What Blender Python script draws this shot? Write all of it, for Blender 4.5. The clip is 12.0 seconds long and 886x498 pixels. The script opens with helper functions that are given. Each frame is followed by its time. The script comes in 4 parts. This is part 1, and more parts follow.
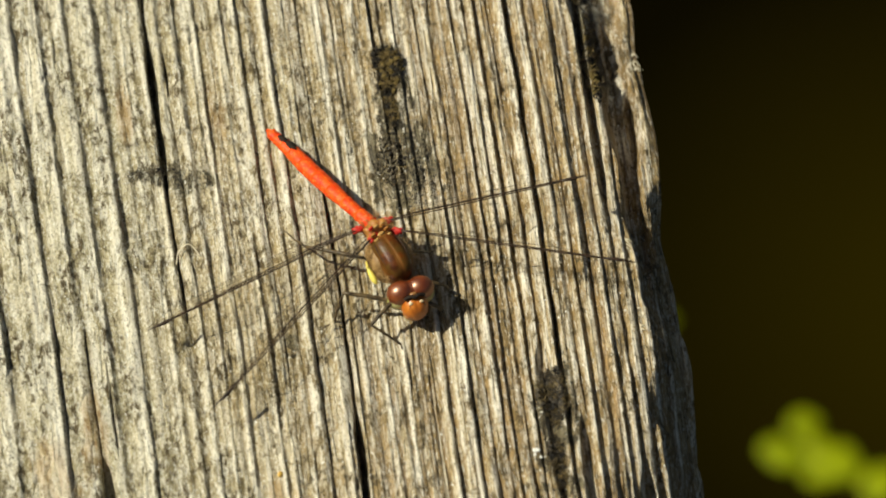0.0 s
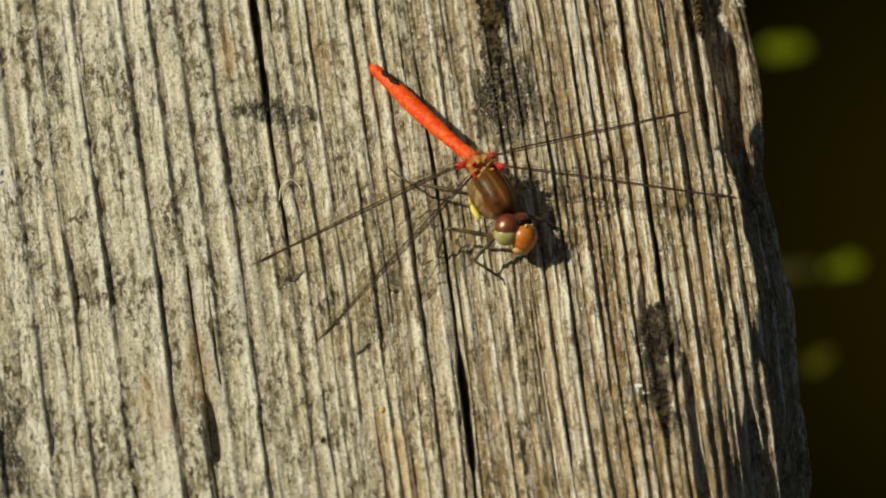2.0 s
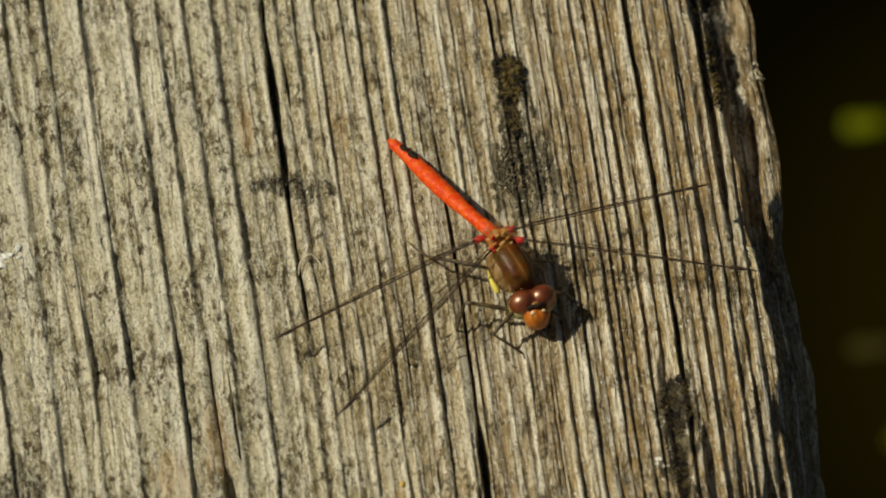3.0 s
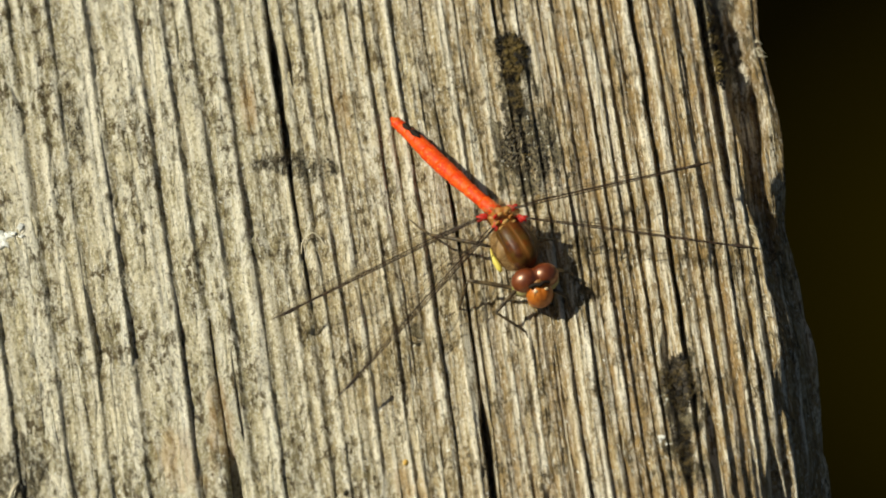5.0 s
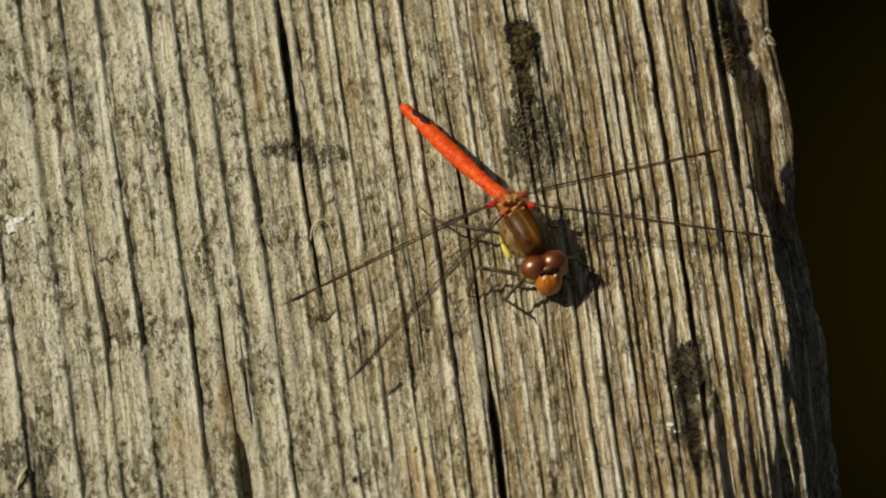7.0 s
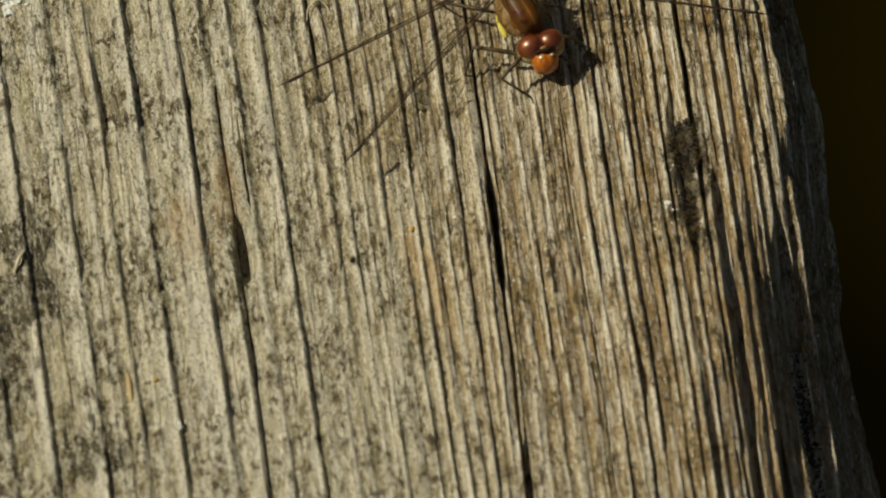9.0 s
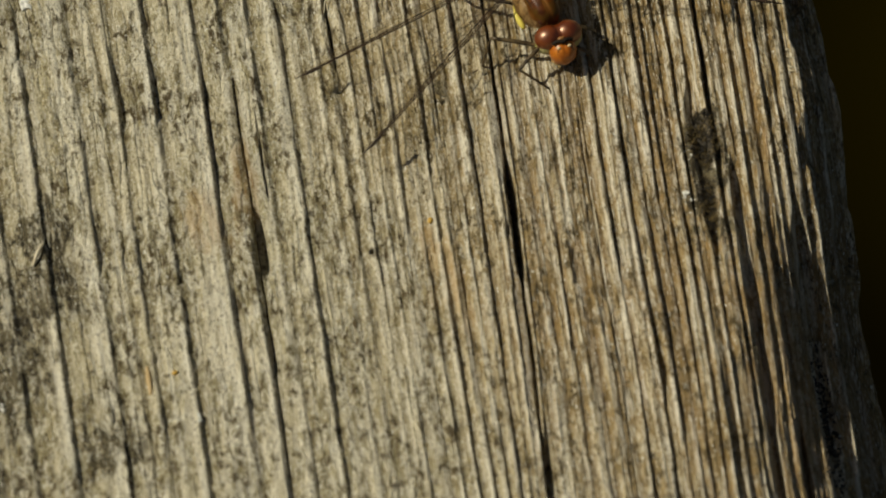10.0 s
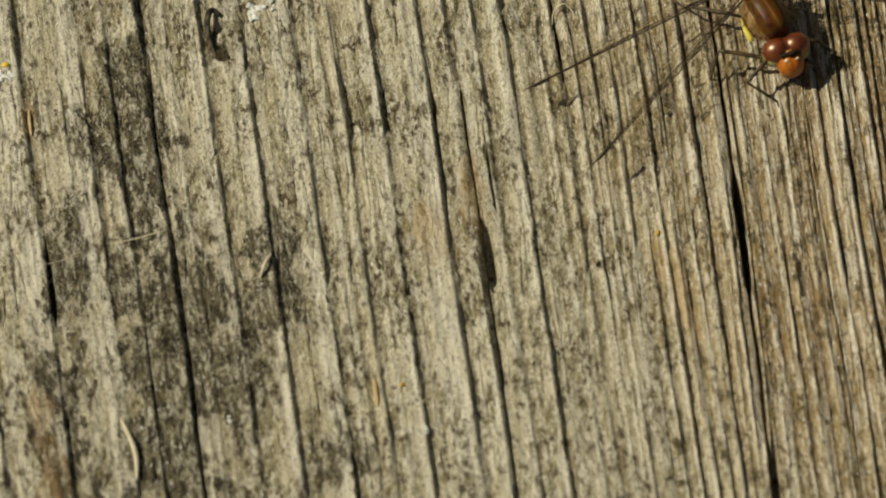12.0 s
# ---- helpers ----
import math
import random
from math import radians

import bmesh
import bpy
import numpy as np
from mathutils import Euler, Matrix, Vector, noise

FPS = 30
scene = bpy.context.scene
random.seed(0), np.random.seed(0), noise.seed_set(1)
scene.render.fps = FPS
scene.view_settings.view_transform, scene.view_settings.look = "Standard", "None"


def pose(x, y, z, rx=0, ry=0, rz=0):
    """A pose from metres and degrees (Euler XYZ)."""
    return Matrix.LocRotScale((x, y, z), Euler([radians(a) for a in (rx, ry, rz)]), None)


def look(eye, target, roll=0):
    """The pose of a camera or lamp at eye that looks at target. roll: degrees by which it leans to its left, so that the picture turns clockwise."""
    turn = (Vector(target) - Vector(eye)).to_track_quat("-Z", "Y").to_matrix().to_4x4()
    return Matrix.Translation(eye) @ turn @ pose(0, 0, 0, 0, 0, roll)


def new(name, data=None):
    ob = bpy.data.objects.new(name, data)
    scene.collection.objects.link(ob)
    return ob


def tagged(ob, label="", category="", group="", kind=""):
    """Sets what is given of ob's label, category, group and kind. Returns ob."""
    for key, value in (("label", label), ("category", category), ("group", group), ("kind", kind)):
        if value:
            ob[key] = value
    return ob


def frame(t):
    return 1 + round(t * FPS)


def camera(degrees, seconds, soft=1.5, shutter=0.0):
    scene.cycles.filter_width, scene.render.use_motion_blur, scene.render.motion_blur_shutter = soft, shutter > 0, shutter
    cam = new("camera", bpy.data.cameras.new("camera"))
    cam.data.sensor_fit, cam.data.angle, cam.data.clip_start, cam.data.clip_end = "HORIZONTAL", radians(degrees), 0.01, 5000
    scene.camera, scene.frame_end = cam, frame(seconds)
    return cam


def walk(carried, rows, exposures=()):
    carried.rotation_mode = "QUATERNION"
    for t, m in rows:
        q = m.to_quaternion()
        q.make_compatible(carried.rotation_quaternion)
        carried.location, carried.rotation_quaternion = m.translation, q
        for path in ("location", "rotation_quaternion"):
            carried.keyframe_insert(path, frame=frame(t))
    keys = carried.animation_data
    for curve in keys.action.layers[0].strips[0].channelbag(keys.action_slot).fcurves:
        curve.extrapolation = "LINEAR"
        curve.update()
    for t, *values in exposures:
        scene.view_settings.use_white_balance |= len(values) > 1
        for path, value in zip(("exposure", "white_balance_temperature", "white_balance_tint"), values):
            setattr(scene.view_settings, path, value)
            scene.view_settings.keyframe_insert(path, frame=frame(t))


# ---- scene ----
# ---- camera: a hand-held long lens, two metres off, that pans over the timber ----
cam = camera(3.0, 12.0, soft=1.85)
cam.data.dof.use_dof = True
cam.data.dof.focus_distance = 2.043
cam.data.dof.aperture_fstop = 29
AIM = look((0.0, -1.0826, 1.7326), (0.0, 0.0, 0.0))
# seconds, degrees of tilt, pan and roll from the first aim
PAN = [
    (0.0, 0.0000, 0.0000, 0.000),
    (0.5, -0.0677, 0.1105, 0.263),
    (1.0, -0.1173, 0.1830, 0.173),
    (1.5, -0.1937, 0.2719, 0.125),
    (2.0, -0.2176, 0.3482, 0.102),
    (2.5, -0.0177, 0.3829, -0.028),
    (3.0, 0.0315, 0.4131, -0.159),
    (3.2, 0.0634, 0.4073, -0.171),
    (4.8, -0.0001, 0.4209, -0.482),
    (5.0, -0.0424, 0.4218, -0.238),
    (5.5, 0.1694, 0.3570, -0.498),
    (6.0, 0.1179, 0.2955, -0.515),
    (6.5, 0.0224, 0.5037, -0.117),
    (6.7, -0.0092, 0.4700, -0.058),
    (8.3, -0.5822, 0.4156, -0.113),
    (8.5, -0.6371, 0.4237, -0.177),
    (9.0, -0.8349, 0.4403, -0.441),
    (9.5, -0.9775, 0.4609, -0.560),
    (10.0, -0.8670, 0.4984, -0.765),
    (10.5, -0.8029, 0.6401, -0.743),
    (11.0, -0.9155, 0.9762, -0.512),
    (11.5, -0.8096, 1.1402, -0.557),
    (12.0, -0.8230, 1.2709, -0.606),
]
EXPOSURES = [(0.0, 0.14, 6950, 3), (0.5, 0.0, 6950, 3), (1.0, 0.0, 6950, 3), (2.0, -0.27, 7100, 3), (2.5, -0.23, 7150, 3), (3.0, -0.52, 7350, 3), (5.0, -0.05, 7000, 3), (5.5, -0.2, 7100, 3), (6.0, -0.44, 7200, 3), (8.5, -0.58, 7350, 4), (9.5, -0.64, 7400, 4), (10.5, -0.64, 7400, 4), (12.0, -0.57, 7450, 4)]
walk(cam, [(t, AIM @ pose(0, 0, 0, tilt, pan, roll)) for t, tilt, pan, roll in PAN], EXPOSURES)

# ---- light: clear sky and a low sun from the insect's side ----
TO_SUN = Vector((-0.90, 0.05, 1.0)).normalized()
world = bpy.data.worlds.new("clear_sky")
scene.world = world
world.use_nodes = True
sky = world.node_tree.nodes.new("ShaderNodeTexSky")
sky.sky_type = "NISHITA"
sky.sun_disc = False
sky.sun_elevation = math.asin(TO_SUN.z)
sky.sun_rotation = math.atan2(TO_SUN.x, TO_SUN.y)
sky.dust_density, sky.ozone_density = 3.0, 0.3
background = world.node_tree.nodes["Background"]
background.inputs["Strength"].default_value = 0.037
world.node_tree.links.new(sky.outputs[0], background.inputs["Color"])
sun = new("sun", bpy.data.lights.new("sun", "SUN"))
sun.data.energy, sun.data.angle, sun.data.color = 5.0, radians(1.2), (1.0, 0.965, 0.88)
sun.matrix_world = look(TO_SUN * 30, (0, 0, 0))

MM = 0.001


# ---- materials ----
class Nodes:
    """A small hand for wiring a node material."""

    def __init__(self, name):
        self.mat = bpy.data.materials.new(name)
        self.mat.use_nodes = True
        self.tree = self.mat.node_tree
        self.bsdf = self.tree.nodes["Principled BSDF"]

    def node(self, kind, **inputs):
        n = self.tree.nodes.new(kind)
        for key, value in inputs.items():
            self.put(n, key.replace("_", " "), value)
        return n

    def put(self, n, key, value):
        socket = n.inputs[int(key[1:])] if key[0] == "i" and key[1:].isdigit() else n.inputs[key]
        if isinstance(value, bpy.types.NodeSocket):
            self.tree.links.new(value, socket)
        else:
            socket.default_value = value

    def coords(self, sx, sy, sz, space="Object"):
        tex = self.tree.nodes.new("ShaderNodeTexCoord")
        m = self.node("ShaderNodeMapping", Vector=tex.outputs[space], Scale=(sx, sy, sz))
        return m.outputs[0]

    def noise(self, vector, scale=1.0, detail=3.0, rough=0.6):
        return self.node("ShaderNodeTexNoise", Vector=vector, Scale=scale, Detail=detail, Roughness=rough).outputs["Fac"]

    def ramp(self, fac, low, high):
        n = self.node("ShaderNodeMapRange", Value=fac)
        n.inputs["From Min"].default_value, n.inputs["From Max"].default_value = low, high
        return n.outputs[0]

    def mix(self, fac, a, b, how="MIX"):
        n = self.tree.nodes.new("ShaderNodeMix")
        n.data_type, n.blend_type = "RGBA", how
        self.put(n, "i0", fac)
        for i, value in ((6, a), (7, b)):
            self.put(n, f"i{i}", (*value, 1.0) if isinstance(value, tuple) else value)
        return n.outputs[2]

    def math(self, how, a, b=0.0):
        n = self.tree.nodes.new("ShaderNodeMath")
        n.operation = how
        self.put(n, "i0", a)
        self.put(n, "i1", b)
        return n.outputs[0]

    def attribute(self, name):
        n = self.tree.nodes.new("ShaderNodeAttribute")
        n.attribute_name = name
        return n.outputs["Fac"]

    def bump(self, height, strength, distance):
        n = self.node("ShaderNodeBump", Height=height, Strength=strength, Distance=distance)
        self.tree.links.new(n.outputs[0], self.bsdf.inputs["Normal"])

    def finish(self, color, rough, **more):
        self.put(self.bsdf, "Base Color", (*color, 1.0) if isinstance(color, tuple) else color)
        self.put(self.bsdf, "Roughness", rough)
        for key, value in more.items():
            self.put(self.bsdf, key.replace("_", " "), value)
        return self.mat


def plain(name, a, b, rough=0.5, grain=2.0, bump=0.0, crisp=0.15, **more):
    """Two tones mottled at the given grains a millimetre, with relief of some micrometres."""
    n = Nodes(name)
    xyz = n.coords(1000, 1000, 1000)
    fac = n.noise(xyz, grain, 4)
    if bump:
        n.bump(n.noise(xyz, grain * 3, 3), 0.6, bump * 1e-6)
    return n.finish(n.mix(n.ramp(fac, 0.5 - crisp, 0.5 + crisp), a, b), rough, **more)


def wood_material():
    n = Nodes("weathered_wood")
    tone, early_shade, late_lit, sooty = (n.attribute(name) for name in ("tone", "early_shade", "late_lit", "soot"))
    grey_share = n.math("SUBTRACT", 1.0, tone)
    streak = n.noise(n.coords(1000, 62, 300), 2.3, 4, 0.58)
    thread = n.noise(n.coords(1000, 45, 300), 5.5, 2, 0.5)
    broad = n.noise(n.coords(1000, 500, 500), 0.13, 3)
    drift = n.noise(n.coords(1000, 420, 500), 0.055, 4, 0.55)
    cluster = n.noise(n.coords(1000, 380, 500), 0.21, 5, 0.62)
    blotch = n.noise(n.coords(1000, 480, 650), 0.60, 4, 0.65)
    speck = n.noise(n.coords(1000, 560, 700), 1.25, 4, 0.66)
    grit = n.noise(n.coords(1000, 700, 700), 3.4, 3, 0.65)
    ragged = n.noise(n.coords(1000, 360, 500), 0.95, 7, 0.78)
    flake = n.noise(n.coords(1000, 300, 400), 1.7, 6, 0.76)
    # bare wood: silver grey on one side, tan and ochre towards the worn arris
    grey = n.mix(n.ramp(drift, 0.36, 0.64), (0.71, 0.645, 0.480), (0.57, 0.505, 0.325))
    tan = n.mix(n.ramp(broad, 0.35, 0.65), (0.57, 0.485, 0.320), (0.44, 0.335, 0.165))
    ochre = n.ramp(n.noise(n.coords(1000, 200, 500), 0.70, 4, 0.65), 0.47, 0.64)
    tan = n.mix(n.math("MULTIPLY", ochre, 0.72), tan, (0.42, 0.285, 0.085))
    grey = n.mix(n.math("MULTIPLY", ochre, 0.30), grey, (0.43, 0.37, 0.18))
    base = n.mix(tone, grey, tan)
    # soft, lower early wood browned, late wood pale, ridge light and shade painted in
    crest = n.math("MULTIPLY", late_lit, n.ramp(streak, 0.34, 0.54))
    base = n.mix(n.math("MULTIPLY", crest, n.math("ADD", 0.80, n.math("MULTIPLY", tone, 0.10))), base, n.mix(tone, (0.84, 0.795, 0.665), (0.79, 0.745, 0.635)))
    pale = n.mix(n.math("MULTIPLY", n.ramp(streak, 0.48, 0.68), n.math("ADD", 0.30, n.math("MULTIPLY", tone, 0.4))), base, (0.72, 0.67, 0.56))
    brown = n.mix(n.math("MULTIPLY", n.ramp(streak, 0.47, 0.33), n.math("ADD", 0.12, n.math("MULTIPLY", tone, 0.48))), pale, (0.17, 0.115, 0.055))
    brown = n.mix(n.math("MULTIPLY", n.ramp(thread, 0.50, 0.36), n.math("ADD", 0.08, n.math("MULTIPLY", tone, 0.42))), brown, (0.12, 0.08, 0.035))
    ring = n.mix(n.math("MULTIPLY", early_shade, n.math("ADD", 0.68, n.math("MULTIPLY", tone, 0.06))), brown, n.mix(tone, (0.175, 0.130, 0.058), (0.145, 0.074, 0.019)))
    # a thin pale film of lichen on the grey side, broken where it has flaked off
    film = n.math("MULTIPLY", n.ramp(n.math("ADD", n.math("MULTIPLY", cluster, 0.55), n.math("MULTIPLY", flake, 0.5)), 0.525, 0.555), grey_share)
    ring = n.mix(n.math("MULTIPLY", film, 0.68), ring, n.mix(n.ramp(grit, 0.42, 0.58), (0.64, 0.605, 0.475), (0.84, 0.81, 0.71)))
    # weathered mottle: short olive-brown dashes over all of it
    fleck = n.noise(n.coords(1000, 430, 600), 2.6, 5, 0.72)
    dash = n.math("ADD", n.math("MULTIPLY", ragged, 0.55), n.math("MULTIPLY", fleck, 0.25))
    dash = n.math("ADD", dash, n.math("MULTIPLY", cluster, 0.25))
    dash = n.math("SUBTRACT", n.math("ADD", dash, n.math("MULTIPLY", early_shade, 0.025)), n.math("MULTIPLY", late_lit, 0.025))
    olive = n.mix(n.ramp(blotch, 0.42, 0.58), n.mix(tone, (0.335, 0.280, 0.145), (0.300, 0.190, 0.066)), n.mix(tone, (0.135, 0.102, 0.040), (0.140, 0.084, 0.028)))
    ring = n.mix(n.math("MULTIPLY", n.ramp(n.math("ADD", dash, n.math("MULTIPLY", tone, 0.008)), 0.530, 0.568), 0.78), ring, olive)
    pepper = n.noise(n.coords(1000, 560, 700), 3.6, 3, 0.6)
    ring = n.mix(n.math("MULTIPLY", n.ramp(pepper, 0.59, 0.62), 0.60), ring, (0.110, 0.080, 0.036))
    ring = n.mix(n.math("MULTIPLY", n.ramp(pepper, 0.412, 0.382), n.math("SUBTRACT", 0.66, n.math("MULTIPLY", tone, 0.50))), ring, (0.86, 0.83, 0.73))
    # olive stains and dark algae specks that gather in patches
    gather = n.ramp(n.math("SUBTRACT", n.math("ADD", n.math("MULTIPLY", cluster, 0.65), n.math("MULTIPLY", blotch, 0.45)), n.math("MULTIPLY", late_lit, 0.035)), 0.50, 0.63)
    stain = n.mix(n.math("MULTIPLY", n.math("MULTIPLY", gather, n.ramp(ragged, 0.40, 0.58)), 0.66), ring, n.mix(tone, (0.215, 0.180, 0.080), (0.185, 0.125, 0.045)))
    cover = n.math("MULTIPLY", n.ramp(speck, 0.530, 0.560), n.ramp(gather, 0.0, 0.75))
    spots = n.mix(n.math("MULTIPLY", cover, 0.95), stain, n.mix(n.ramp(grit, 0.4, 0.6), (0.058, 0.042, 0.018), (0.125, 0.090, 0.040)))
    strays = n.ramp(n.math("ADD", speck, n.math("MULTIPLY", early_shade, 0.05)), 0.635, 0.68)
    spots = n.mix(n.math("MULTIPLY", strays, 0.80), spots, (0.070, 0.048, 0.020))
    dots = n.math("MULTIPLY", n.ramp(grit, 0.55, 0.62), n.math("ADD", n.math("MULTIPLY", gather, 0.85), sooty))
    spots = n.mix(n.math("MULTIPLY", dots, n.math("SUBTRACT", 0.80, n.math("MULTIPLY", tone, 0.30))), spots, (0.085, 0.056, 0.024))
    # black crust, ragged along the grain, with pale flakes showing through
    crumble = n.noise(n.coords(1000, 380, 500), 0.62, 7, 0.78)
    soot = n.ramp(n.math("ADD", crumble, n.math("MULTIPLY", sooty, 0.12)), 0.572, 0.602)
    soot = n.math("MULTIPLY", soot, n.ramp(sooty, 0.0, 0.6))
    crust = n.mix(n.ramp(n.math("ADD", n.math("MULTIPLY", ragged, 0.6), n.math("MULTIPLY", grit, 0.4)), 0.47, 0.53), (0.155, 0.128, 0.072), (0.022, 0.017, 0.009))
    dark = n.mix(n.math("MULTIPLY", soot, 0.94), spots, crust)
    shed = n.math("MULTIPLY", n.ramp(flake, 0.555, 0.580), n.math("MULTIPLY", grey_share, n.ramp(sooty, 0.05, 0.5)))
    dark = n.mix(n.math("MULTIPLY", shed, 0.80), dark, n.mix(n.ramp(grit, 0.4, 0.6), (0.40, 0.365, 0.265), (0.66, 0.63, 0.53)))
    # bleached fibres with painted highlights, and small white chips doubling as specular flecks
    gleam = n.math("MULTIPLY", n.ramp(n.noise(n.coords(1000, 150, 400), 5.0, 3, 0.6), 0.56, 0.66), n.math("SUBTRACT", 0.85, n.math("MULTIPLY", soot, 0.8)))
    dark = n.mix(n.math("MULTIPLY", gleam, n.math("ADD", 0.30, n.math("MULTIPLY", tone, 0.3))), dark, (0.82, 0.79, 0.69))
    chips_glints = n.mix(n.ramp(n.math("ADD", n.noise(n.coords(1000, 620, 800), 2.0, 3), n.math("MULTIPLY", sooty, 0.02)), 0.675, 0.71), dark, (0.80, 0.79, 0.72))
    rust = n.mix(n.math("MULTIPLY", n.math("MULTIPLY", n.attribute("rust"), 0.50), n.ramp(streak, 0.33, 0.58)), chips_glints, (0.43, 0.265, 0.105))
    grain = n.math("ADD", streak, n.math("MULTIPLY", thread, 0.6))
    relief = n.math("MULTIPLY", grain, n.math("ADD", 0.35, n.math("MULTIPLY", tone, 0.75)))
    relief = n.math("ADD", relief, n.math("MULTIPLY", speck, 0.6))
    relief = n.math("ADD", relief, n.math("MULTIPLY", ragged, n.math("ADD", n.math("MULTIPLY", grey_share, 1.5), n.math("MULTIPLY", sooty, 0.8))))
    relief = n.math("ADD", relief, n.math("MULTIPLY", grit, 0.5))
    n.bump(relief, 1.0, 0.00044)
    return n.finish(rust, n.ramp(blotch, -0.8, 1.0), Specular_IOR_Level=0.3)


def membrane_material():
    n = Nodes("wing_membrane")
    out = n.tree.nodes["Material Output"]
    clear = n.node("ShaderNodeBsdfTransparent", Color=(0.97, 0.95, 0.90, 1))
    gloss = n.node("ShaderNodeBsdfGlossy", Color=(0.95, 0.9, 0.75, 1), Roughness=0.22)
    amount = n.ramp(n.noise(n.coords(1000, 1000, 1000), 1.3, 3), 0.3, 1.9)
    mixed = n.node("ShaderNodeMixShader", i0=n.math("MULTIPLY", amount, 0.13), i1=clear.outputs[0], i2=gloss.outputs[0])
    n.tree.links.new(mixed.outputs[0], out.inputs["Surface"])
    return n.mat


def abdomen_material():
    n = Nodes("abdomen_red")
    xyz = n.coords(1000, 1000, 1000)
    fac = n.noise(xyz, 1.1, 4)
    red = n.mix(n.ramp(fac, 0.35, 0.68), (0.66, 0.036, 0.003), (0.78, 0.105, 0.008))
    spots = n.mix(n.ramp(n.noise(xyz, 3.6, 3), 0.60, 0.68), red, (0.82, 0.27, 0.06))
    spots = n.mix(n.math("MULTIPLY", n.ramp(n.noise(xyz, 2.2, 3), 0.42, 0.30), 0.7), spots, (0.36, 0.018, 0.003))
    n.bump(n.noise(xyz, 7, 3), 0.5, 0.00006)
    return n.finish(spots, 0.5, Specular_IOR_Level=0.25)


def thorax_material():
    n = Nodes("thorax_amber")
    xyz = n.coords(1000, 1000, 1000)
    fac = n.noise(xyz, 0.75, 5)
    amber = n.mix(n.ramp(fac, 0.35, 0.65), (0.105, 0.038, 0.007), (0.190, 0.078, 0.018))
    brown = n.mix(n.ramp(fac, 0.38, 0.62), (0.046, 0.011, 0.002), (0.125, 0.034, 0.004))
    brown = n.mix(n.ramp(n.noise(xyz, 0.33, 3), 0.46, 0.58), brown, (0.085, 0.042, 0.008))
    n.bump(n.noise(xyz, 4.0, 3), 0.5, 0.00006)
    return n.finish(n.mix(n.attribute("plate"), amber, brown), 0.40, Specular_IOR_Level=0.20)


def water_material():
    """Brown pond water, the plank's shade painted dark beside it, brighter brown farther out."""
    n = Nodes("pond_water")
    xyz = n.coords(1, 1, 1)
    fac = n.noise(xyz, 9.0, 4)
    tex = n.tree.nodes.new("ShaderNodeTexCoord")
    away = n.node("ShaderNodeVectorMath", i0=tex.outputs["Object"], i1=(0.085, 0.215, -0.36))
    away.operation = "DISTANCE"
    lit_pool = n.ramp(n.math("ADD", away.outputs["Value"], n.math("MULTIPLY", fac, 0.02)), 0.080, 0.032)
    n.bump(n.noise(xyz, 26.0, 2), 0.12, 0.004)
    # the darker mix stands for water in the plank's shade and reflection
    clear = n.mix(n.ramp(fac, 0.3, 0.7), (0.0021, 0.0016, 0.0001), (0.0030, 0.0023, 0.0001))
    return n.finish(n.mix(lit_pool, clear, (0.0145, 0.0106, 0.0002)), 0.12, IOR=1.33, Specular_IOR_Level=0.06)


WOOD = wood_material()
WATER = water_material()
RED = abdomen_material()
MEMBRANE = membrane_material()
VEIN = plain("wing_vein", (0.010, 0.005, 0.002), (0.050, 0.022, 0.006), 0.5, 0.8)
FLANK = plain("thorax_flank", (0.18, 0.098, 0.030), (0.31, 0.185, 0.066), 0.6, 1.3, 60)
STIGMA = plain("wing_stigma", (0.016, 0.009, 0.005), (0.040, 0.020, 0.008), 0.5, 3.0)
THORAX = thorax_material()
STRIPE_DARK = plain("thorax_seam", (0.028, 0.011, 0.005), (0.065, 0.025, 0.009), 0.8, 2.0)
NECK = plain("neck_chestnut", (0.040, 0.010, 0.003), (0.120, 0.034, 0.008), 0.6, 1.4, 40)
OCHRE = plain("thorax_ochre", (0.40, 0.21, 0.055), (0.52, 0.31, 0.10), 0.5, 1.6, 40)
SADDLE = plain("saddle_amber", (0.27, 0.085, 0.012), (0.45, 0.20, 0.042), 0.45, 1.6, 60)
YELLOW = plain("thorax_yellow", (0.78, 0.66, 0.12), (0.70, 0.55, 0.10), 0.5, 1.2)
CRIMSON = plain("wing_root_red", (0.56, 0.012, 0.007), (0.38, 0.02, 0.008), 0.6, 2.0)
CROWN = plain("crown_tan", (0.20, 0.085, 0.022), (0.34, 0.16, 0.05), 0.5, 1.5, 30)
EYE_BROWN = plain("eye_brown", (0.095, 0.014, 0.002), (0.170, 0.034, 0.004), 0.38, 0.8, 12, IOR=2.3, Specular_Tint=(1.0, 0.68, 0.50, 1.0))
FRONS_GLINT = plain("frons_glint_tone", (0.62, 0.46, 0.24), (0.70, 0.56, 0.34), 0.4, 2.0)
EYE_GREEN = plain("eye_green", (0.30, 0.28, 0.085), (0.42, 0.36, 0.17), 0.35, 0.8, 12)
FACE = plain("face_amber", (0.36, 0.085, 0.006), (0.52, 0.165, 0.017), 0.36, 1.2, 30, Coat_Weight=0.25)
BLACK = plain("chitin_black", (0.010, 0.007, 0.005), (0.026, 0.016, 0.010), 0.8, 3.0, Specular_IOR_Level=0.2)
LEG = plain("leg_dark", (0.022, 0.015, 0.008), (0.135, 0.092, 0.042), 0.4, 1.1, 30)
HAIR = plain("body_hair", (0.52, 0.34, 0.15), (0.40, 0.25, 0.10), 0.6, 2.0)
FROND = plain("duckweed_green", (0.165, 0.205, 0.003), (0.24, 0.275, 0.005), 0.45, 0.35, 60, Specular_IOR_Level=0.1)
